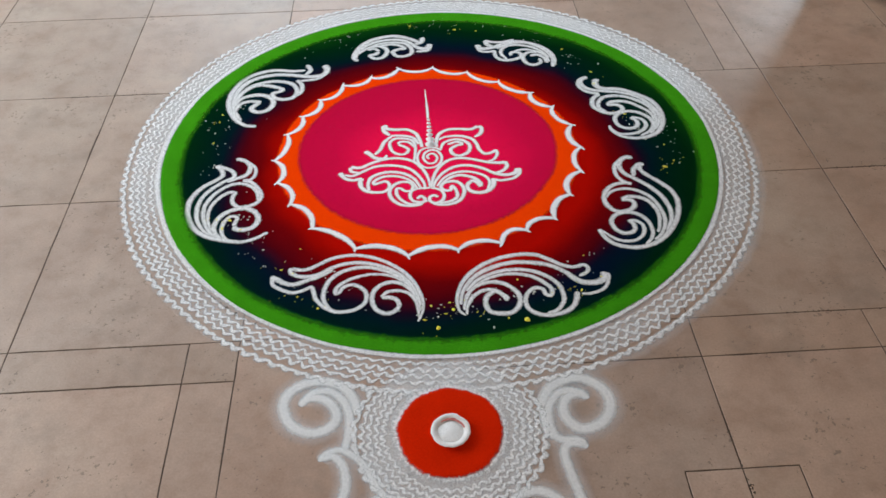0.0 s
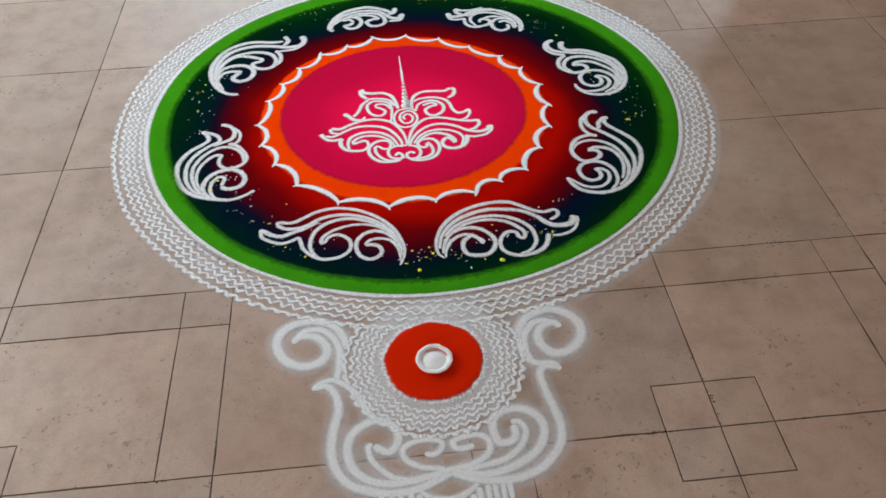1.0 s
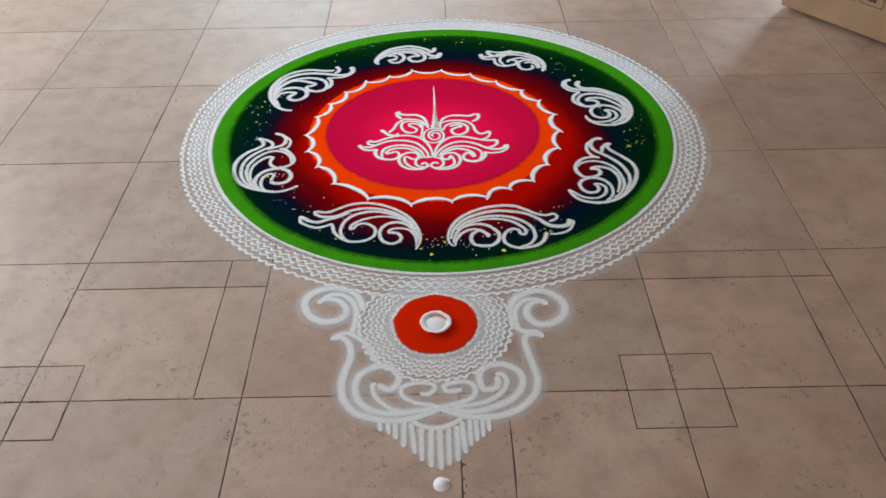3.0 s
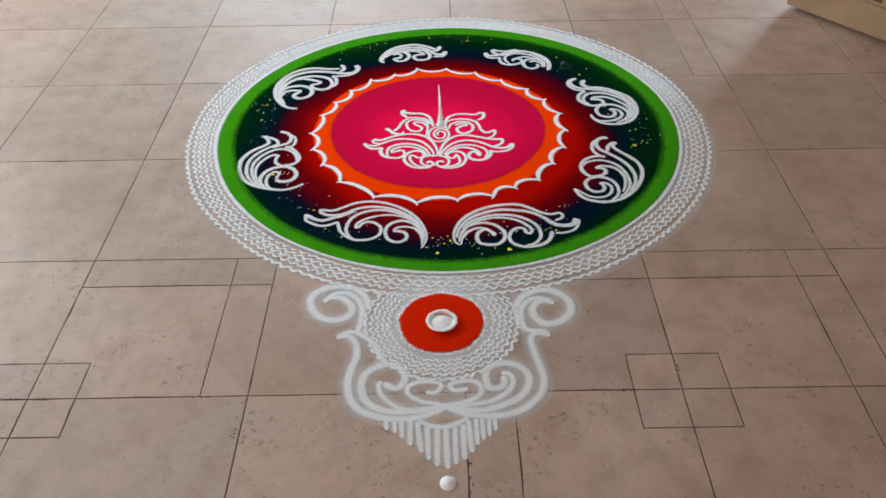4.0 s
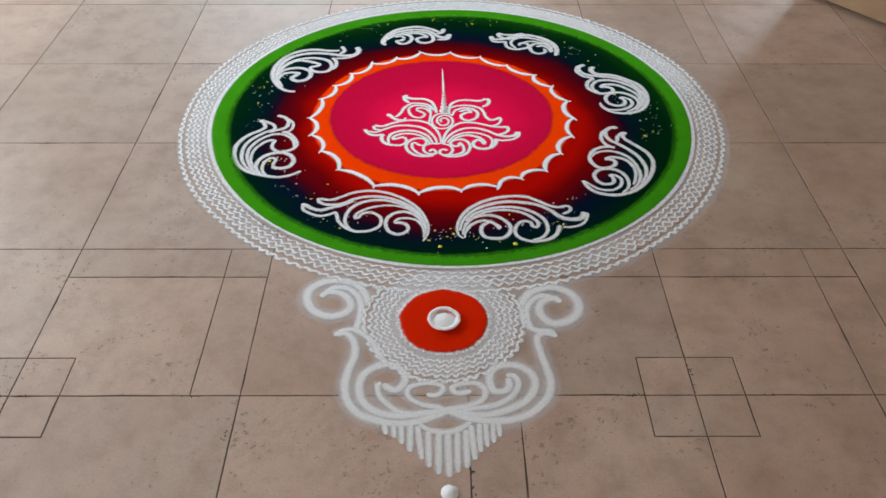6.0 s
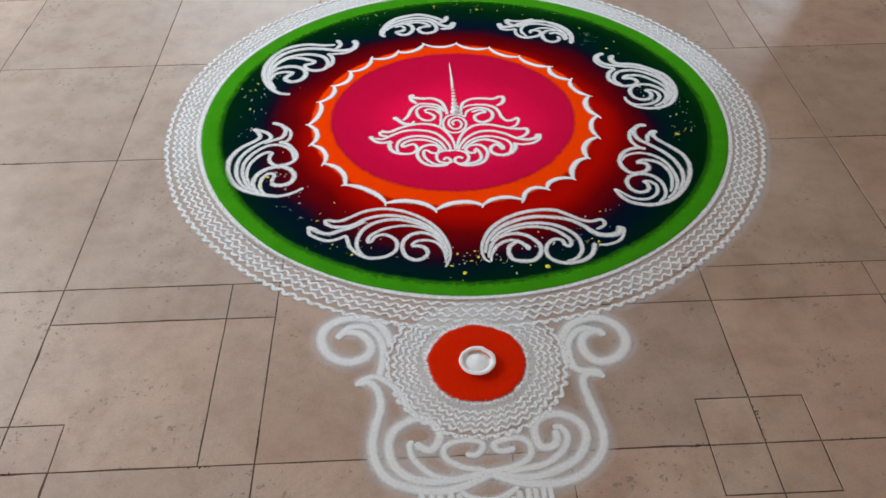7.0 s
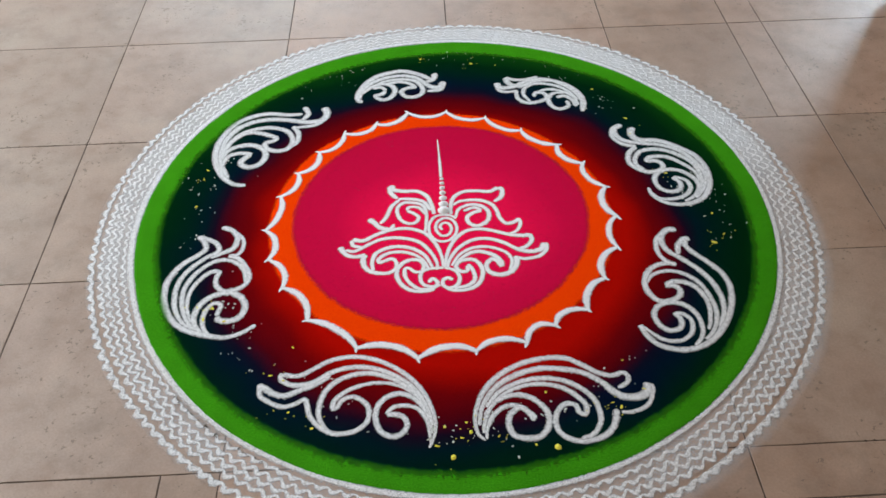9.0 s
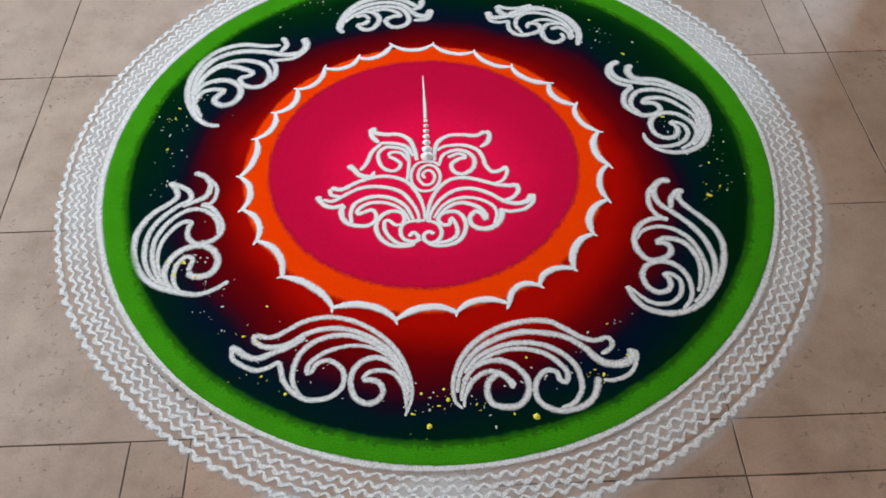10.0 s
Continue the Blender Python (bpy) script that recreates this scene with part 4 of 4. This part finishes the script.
part("pendant_dust", annulus("pendant_dust", PX, PY, 0.08, 0.156, 0.0003, 0.0004, 260, 8, 0, 0.002, 0.002, fade_out=0.02, thin=lambda a: 0.46 + 0.2 * noise.noise((math.cos(a) * 2, math.sin(a) * 2, 4.0))), DUST, pendant, "thin white dust between lace lines")
part("white_collar", annulus("white_collar", PX, PY, 0.076, 0.104, 0.0006, 0.0014, 500, 8, 0.0, 0.003, 0.004, fade_out=0.020, thin=lambda a: 0.22 - 0.08 * math.sin(a)), FEATHERED, pendant, "white powder collar")
part("vermilion_disc", annulus("vermilion_disc", PX, PY, 0.0, 0.0862, 0.0012, 0.0028, 420, 16, 0.0, 0.0014, 0.003, fade_out=0.010), VERMILION, pendant, "vermilion powder disc")
for row, (r, amp, width) in enumerate(((0.1045, 0.0030, 0.0056), (0.1160, 0.0032, 0.0056), (0.1275, 0.0032, 0.0056), (0.1390, 0.0032, 0.0056), (0.1515, 0.0026, 0.0074))):
    lace(pendant, PX, PY, r, 46, amp, width, row, below_ring, twist=0.5)
drawn(pendant_half_a, "pendant_scroll", pendant, 0.0003, "white powder scrolls with dusty edges", 0.012, LOOSE, 1.25)
drawn(pendant_half_b, "pendant_scroll", pendant, 0.0003, "white powder scrolls with dusty edges", 0.012, LOOSE, 1.25)
drawn(pendant_fringe, "fringe", pendant, 0.0003, "white powder fringe strokes", 0.003, LOOSE, 1.45)
mound("drop", 0.361, -0.198, 0.0145, 0.006, 0.0005, pendant, WHITE, "white powder dot under the fringe")

# ---- clay lamp on the vermilion disc ----
lamp = thing("diya", "small white painted clay oil lamp standing on vermilion powder", "oil lamp", (PX + 0.001, PY - 0.004, 0.0026))
lamp.scale = (0.95, 0.95, 0.42)


def turned(name, profile, mat, parent, label="", seg=48, wob=0.0):
    verts, faces = [], []
    for r, z in profile:
        for i in range(seg):
            a = 2 * math.pi * i / seg
            q = r * (1 + wob * (noise.noise((math.cos(a) * 2, math.sin(a) * 2, 3.0)) + 0.8 * noise.noise((math.cos(a) * 4.5, math.sin(a) * 4.5, 7.0))))
            verts.append((q * math.cos(a), q * math.sin(a), z))
    for k in range(len(profile) - 1):
        for i in range(seg):
            j = (i + 1) % seg
            faces.append((k * seg + i, k * seg + j, (k + 1) * seg + j, (k + 1) * seg + i))
    return part(name, from_lists(name, verts, faces), mat, parent, label)


bowl = turned("bowl", [(0.002, 0.0), (0.022, 0.0), (0.025, 0.003), (0.0285, 0.009), (0.031, 0.014), (0.033, 0.0175), (0.0328, 0.0195), (0.0305, 0.0205), (0.0275, 0.0198), (0.025, 0.0175), (0.022, 0.011), (0.016, 0.0075), (0.0005, 0.0065)], CLAY, lamp, wob=0.05)
turned("filling", [(0.0215, 0.0105), (0.018, 0.0125), (0.010, 0.0152), (0.004, 0.0168), (0.0003, 0.0172)], WHITE, lamp, "white powder heaped in the bowl", 32, 0.1)
streak = [(0.0238 * math.cos(a), 0.0238 * math.sin(a)) for a in (radians(10 + 11 * k) for k in range(12))]
part("pink_trace", ridge("pink_trace", streak, 0.005, 0.5, 0.4, 0.0155, 0.0012, step=0.002), PINKPOW, lamp, "faded pink paint inside the rim")

# ---- flecks scattered on the dark ring ----


def chips(name, places, mat, label, parent=None, kind="stuff", base=0.0018):
    verts, faces = [], []
    for x, y, r in places:
        n0 = len(verts)
        a0 = rng.uniform(0, 6.3)
        k = rng.choice((5, 6, 7))
        st = rng.uniform(1.0, 1.7)
        tilt = rng.uniform(0, 3.14)
        for j in range(k):
            a = a0 + 2 * math.pi * j / k
            q = r * rng.uniform(0.7, 1.15)
            u, v = q * math.cos(a) * st, q * math.sin(a) / st
            verts.append((x + u * math.cos(tilt) - v * math.sin(tilt), y + u * math.sin(tilt) + v * math.cos(tilt), base))
        verts.append((x, y, base + 0.0008 + r * 0.35))
        for j in range(k):
            faces.append((n0 + j, n0 + (j + 1) % k, n0 + k))
    ob = part(name, from_lists(name, verts, faces, False), mat, parent or rangoli, label)
    return tagged(ob, kind=kind) if kind else ob


def scattered(clusters, spread, count, lo, hi):
    out = []
    for ang, rad in clusters:
        for _ in range(count):
            a = radians(ang + rng.gauss(0, spread))
            r = rad + rng.gauss(0, 0.022)
            if 0.40 < r < 0.58:
                out.append((CX + r * math.cos(a), CY + r * math.sin(a), lo + (hi - lo) * rng.random() ** 3))
    return out


CLUSTERS = [(-98, 0.5), (-92, 0.515), (-80, 0.5), (-68, 0.49), (-58, 0.475), (-118, 0.48), (-140, 0.5), (-150, 0.47), (-175, 0.5), (168, 0.51), (160, 0.5), (118, 0.53), (88, 0.54), (60, 0.53), (45, 0.5), (8, 0.5), (2, 0.47), (-6, 0.53)]
SEEN = [(0.445, 1.461, 3.2), (0.502, 1.45, 2), (0.346, 0.398, 3.6), (0.505, 0.407, 4.6), (0.86, 0.826, 4), (0.877, 0.906, 2.4), (0.884, 0.848, 2), (0.77, 1.221, 3), (0.769, 1.166, 2), (-0.128, 1.099, 2.8), (-0.132, 1.07, 2.2), (-0.134, 0.987, 3)]
SEEN += [(-0.09, 0.721, 2), (-0.075, 0.692, 3.2), (-0.062, 0.717, 3), (-0.038, 0.686, 2.4), (0.055, 0.565, 2.8), (0.077, 0.554, 1.8), (0.129, 0.46, 2.2), (0.087, 0.621, 2), (0.369, 0.458, 2), (0.335, 0.452, 2.6), (0.375, 0.44, 3), (0.5, 0.508, 2)]
SEEN += [(0.615, 0.473, 2.8), (0.658, 0.505, 2), (0.603, 0.482, 1.8), (0.473, 0.413, 1.8), (0.325, 1.488, 2.4), (0.716, 1.336, 2.4), (0.815, 1.03, 2.2), (0.361, 0.431, 2.2), (0.418, 0.431, 1.8), (0.634, 0.564, 1.8), (0.09, 0.492, 2), (0.322, 0.419, 2.4)]
LOOSE_FLECKS = []
for k, (x, y, r) in enumerate(SEEN):
    chips("yellow_fleck", [(x, y, r * 0.00125)], YELLOW, "", kind="")
    if k % 2 == 0:
        for _ in range(5):
            LOOSE_FLECKS.append((x + rng.gauss(0, 0.014), y + rng.gauss(0, 0.014), rng.uniform(0.0007, 0.0015)))
chips("yellow_dust", LOOSE_FLECKS, YELLOW, "fine yellow powder specks on dark green")
chips("pale_dust", scattered(CLUSTERS, 5, 16, 0.0010, 0.0028), PALE, "tiny pale powder specks")

GAPS = []
for _ in range(34):
    a = radians(rng.uniform(221, 240))
    r = 0.6290 + rng.gauss(0, 0.0012)
    GAPS.append((CX + r * math.cos(a), CY + r * math.sin(a), rng.uniform(0.0008, 0.0022)))
chips("dark_crumb", GAPS, DIRT, "dark crumbs along the white ring")



def spilled(a):
    """Dust blown out past the border, mostly to the right of the near side."""
    lee = max(0.0, math.cos(a - radians(-35))) ** 3
    return 0.75 - 0.5 * lee + 0.25 * noise.noise((math.cos(a) * 5, math.sin(a) * 5, 6.0))


part("spilled_dust", annulus("spilled_dust", CX, CY, 0.684, 0.722, 0.0001, 0.0002, 480, 8, 0, 0.003, 0.004, fade_out=0.030, thin=spilled), HALO, rangoli, "faint white dust spilled outside the border")

# ---- cardboard box ----
carton = thing("cardboard_box", "brown cardboard box with printed handling marks on the floor", "box")
carton.matrix_world = Matrix.Translation((1.532, 1.683, 0.0)) @ Matrix.Rotation(math.atan2(-0.352, 0.249), 4, "Z")
L, D, HB, TH = 1.15, 0.42, 1.05, 0.006


def sheet(name, x0, y0, z0, x1, y1, z1, label=""):
    bm = bmesh.new()
    box_into(bm, x0, y0, z0, x1, y1, z1)
    bmesh.ops.bevel(bm, geom=bm.edges[:], offset=0.0018, segments=2, affect="EDGES")
    return part(name, bm, CARD, carton, label)


front = sheet("side_panel", 0, 0, 0.013, L, TH, HB)
sheet("side_panel", 0, D - TH, 0.013, L, D, HB)
sheet("end_panel", 0, TH, 0.013, TH, D - TH, HB)
sheet("end_panel", L - TH, TH, 0.013, L, D - TH, HB)
sheet("bottom_flap", 0.03, 0.03, 0.0002, L - 0.03, D - 0.03, 0.0135)
sheet("top_flap", 0.001, 0.001, HB + 0.0005, L - 0.001, D / 2 - 0.0015, HB + 0.0065)
sheet("top_flap", 0.001, D / 2 + 0.0015, HB + 0.0005, L - 0.001, D - 0.001, HB + 0.0065)


def printed_mark(x, z, side, kind):
    """A square handling mark printed on the side panel: a thin frame round a dark sign."""
    bm = bmesh.new()
    e, y0, y1 = 0.0022, -0.0006, 0.0003
    for a, b, c, d in ((x, z, x + side, z + e), (x, z + side - e, x + side, z + side), (x, z + e, x + e, z + side - e), (x + side - e, z + e, x + side, z + side - e)):
        box_into(bm, a, y0, b, c, y1, d)
    m = side / 2
    if kind == 0:      # pair of arrows upward
        for o in (-0.22, 0.22):
            cx = x + m + o * side
            box_into(bm, cx - 0.003, y0, z + 0.2 * side, cx + 0.003, y1, z + 0.6 * side)
            v = [bm.verts.new((cx + dx, yy, z + dz * side)) for yy in (y0, y1) for dx, dz in ((-0.011, 0.6), (0.011, 0.6), (0, 0.84))]
            bm.faces.new(v[:3]), bm.faces.new(v[:2:-1])
    elif kind == 3:    # a block hung from a stem
        box_into(bm, x + m - 0.003, y0, z + 0.5 * side, x + m + 0.003, y1, z + 0.86 * side)
        box_into(bm, x + m - 0.17 * side, y0, z + 0.16 * side, x + m + 0.17 * side, y1, z + 0.5 * side)
    else:              # cup and umbrella signs: a dome or bowl on a stem
        up = 1 if kind == 2 else -1
        zc = z + (0.52 if kind == 2 else 0.62) * side
        ring = [bm.verts.new((x + m + 0.32 * side * math.cos(a), y0, zc + up * 0.3 * side * math.sin(a))) for a in (math.pi * k / 10 for k in range(11))]
        bm.faces.new(ring)
        box_into(bm, x + m - 0.0022, y0, z + 0.14 * side, x + m + 0.0022, y1, zc)
        box_into(bm, x + m - 0.2 * side, y0, z + 0.12 * side, x + m + 0.2 * side, y1, z + 0.16 * side)
    return part("printed_mark", bm, INK, front, "dark printed handling mark")


for k in range(4):
    printed_mark(0.084 + 0.09 * k, 0.107, 0.076, (2, 1, 3, 0)[k])

# ---- floor, tile by tile ----
floor = structure(box("floor", X0, Y0, -0.12, X1, Y1, -0.0008, GROUT), "worn beige stone tile floor with dark joints")
GAP = 0.0009


def shrink(poly, g):
    """Move each side of an upright polygon inwards."""
    n = len(poly)
    out = []
    for i in range(n):
        p, q, r = Vector(poly[i - 1]), Vector(poly[i]), Vector(poly[(i + 1) % n])
        a, b = (q - p).normalized(), (r - q).normalized()
        na, nb = Vector((-a.y, a.x)), Vector((-b.y, b.x))
        out.append(q + (na + nb) * (g / (1 + na.dot(nb))))
    return out


def frayed(poly):
    """Break each side into short lengths that wander like a hand-cut edge."""
    out = []
    for (ax, ay), (bx, by) in zip(poly, poly[1:] + poly[:1]):
        length = math.hypot(bx - ax, by - ay)
        n = max(1, round(length / 0.035))
        nx, ny = -(by - ay) / length, (bx - ax) / length
        for k in range(n):
            u = k / n
            w = 0.0 if k == 0 else rng.uniform(-0.0003, 0.0005) + (rng.random() < 0.07) * rng.uniform(0.0005, 0.0016)
            out.append((ax + (bx - ax) * u + nx * w, ay + (by - ay) * u + ny * w))
    return out


def slab(poly, name="floor_tile", gap=GAP):
    """One tile of stone, tinted pinker south and east of the rangoli."""
    mid = sum(p[0] for p in poly) / len(poly)
    near = sum(p[1] for p in poly) / len(poly) < 0.4
    poly = frayed(poly)
    cx = sum(p[0] for p in poly) / len(poly)
    cy = sum(p[1] for p in poly) / len(poly)
    g = gap + rng.uniform(0, 0.0005)
    low, rim, top = shrink(poly, g), shrink(poly, g), shrink(poly, g + 0.0004)
    lift = rng.uniform(-0.0002, 0.0)
    n = len(poly)
    verts = [(p.x - cx, p.y - cy, z) for ps, z in ((low, -0.006), (rim, -0.0003), (top, 0.0)) for p in ps]
    faces = [tuple(2 * n + i for i in range(n))]
    for k in range(2):
        faces += [(k * n + i, k * n + (i + 1) % n, (k + 1) * n + (i + 1) % n, (k + 1) * n + i) for i in range(n)]
    ob = part(name, from_lists(name, verts, faces, False), STONE, floor)
    ob.location = (cx, cy, lift)
    k, h = rng.uniform(-0.035, 0.035), rng.uniform(-0.012, 0.012)
    # tint by place: warmer light near and right is painted in with the stone's hue
    r, g, b = (0.965, 0.985, 1.0) if mid < 0.0 and not near else (1.0, 0.98, 0.965) if mid < 0.0 else (1.045, 0.975, 0.945) if mid < 0.8 else (1.03, 0.96, 0.91)
    ob.color = (r * (1 + k + h), g * (1 + k), b * (1 + k - h), 1.0)
    return ob


def rect(x0, y0, x1, y1):
    return [(x0, y0), (x1, y0), (x1, y1), (x0, y1)]


def notched(x0, y0, x1, y1, corner, c):
    """A tile that lost a square of side c at one corner: the rest and the square."""
    if corner == "sw":
        return [(x0 + c, y0), (x1, y0), (x1, y1), (x0, y1), (x0, y0 + c), (x0 + c, y0 + c)], rect(x0, y0, x0 + c, y0 + c)
    if corner == "se":
        return [(x0, y0), (x1 - c, y0), (x1 - c, y0 + c), (x1, y0 + c), (x1, y1), (x0, y1)], rect(x1 - c, y0, x1, y0 + c)
    if corner == "ne":
        return [(x0, y0), (x1, y0), (x1, y1 - c), (x1 - c, y1 - c), (x1 - c, y1), (x0, y1)], rect(x1 - c, y1 - c, x1, y1)
    return [(x0, y0), (x1, y0), (x1, y1), (x0 + c, y1), (x0 + c, y1 - c), (x0, y1 - c)], rect(x0, y1 - c, x0 + c, y1)


S = 0.22 * T
# the joints wander a little from an even grid
XS = {-2: -0.804, -1: -0.406, 0: -0.003, 1: 0.395, 2: 0.792, 3: 1.194}
YS = {0: -0.002, 1: 0.393, 2: 0.798, 3: 1.207, 4: 1.605}
for i in range(math.floor(X0 / T), math.ceil(X1 / T)):
    for j in range(math.floor(Y0 / T), math.ceil(Y1 / T)):
        x0, y0 = max(X0, XS.get(i, i * T)), max(Y0, YS.get(j, j * T))
        x1, y1 = min(X1, XS.get(i + 1, (i + 1) * T)), min(Y1, YS.get(j + 1, (j + 1) * T))
        if x1 - x0 < 0.02 or y1 - y0 < 0.02:
            continue
        if j == 0 and i in (-1, 2):
            # strips along the far and the right side, a square at the near left corner
            rest, sq = notched(x0, y0, x1 - S, y1 - S, "sw", S)
            for poly in (rest, sq, rect(x1 - S, y0, x1, y1 - S), rect(x0, y1 - S, x1 - S, y1), rect(x1 - S, y1 - S, x1, y1)):
                slab(poly)
        elif j == 0 and i == -2:
            for poly in notched(x0, y0, x1, y1, "se", S):
                slab(poly)
        elif j == 0 and i in (1, 4):
            rest, sq = notched(x0, y0, x1, y1 - S, "se", S)
            for poly in ((rest, sq, rect(x0, y1 - S, x1, y1))):
                slab(poly)
        elif j == -1 and i in (-1, 2):
            cut = S if i == 2 else 0.0
            for poly in notched(x0, y0, x1 - cut, y1, "nw", S):
                slab(poly)
            if cut:
                slab(rect(x1 - cut, y0, x1, y1))
        elif j == -1 and i in (-2, 1):
            if i == 1:
                rest, sq = notched(x0 + S, y0, x1, y1, "ne", S)
                for poly in (rest, sq, rect(x0, y0, x0 + S, y1)):
                    slab(poly)
            else:
                for poly in notched(x0, y0, x1, y1, "ne", S):
                    slab(poly)
        elif j >= 3 and i == 2:
            for poly in (rect(x0, y0, x1 - S, y1), rect(x1 - S, y0, x1, y1)):
                slab(poly)
        else:
            slab(rect(x0, y0, x1, y1))

# dirt caught in stretches of the joints
crumbs = []
for _ in range(46):
    along = rng.random() < 0.5
    fixed = (XS if along else YS)[rng.choice((-1, 0, 1, 2, 3) if along else (0, 1, 2, 3))]
    start, length = rng.uniform(-0.7, 1.5), rng.uniform(0.02, 0.12)
    for _ in range(int(length * 170)):
        u, v = start + rng.uniform(0, length), fixed + rng.gauss(0, 0.0016)
        x, y = (v, u) if along else (u, v)
        if math.hypot(x - CX, y - CY) > 0.71:
            crumbs.append((x, y, rng.uniform(0.0008, 0.0024)))
tagged(chips("joint_dirt", crumbs, DIRT, "dark dirt in the worn joints", floor, "stuff", -0.0007))

# broken edges along the joints, filled with dirt
for x, y, along in ((0.797, 0.055, 1), (0.794, 0.03, 1), (0.70, -0.002, 0), (0.674, -0.002, 0), (0.396, -0.17, 1), (0.398, -0.21, 1), (-0.012, -0.09, 1), (-0.09, -0.002, 0)):
    bits = [(x + rng.gauss(0, 0.002 + 0.012 * (1 - along)), y + rng.gauss(0, 0.002 + 0.012 * along), rng.uniform(0.0015, 0.0032)) for _ in range(6)]
    tagged(chips("joint_dirt", bits, DIRT, "dark dirt in a chipped joint", floor, "stuff", -0.0006))
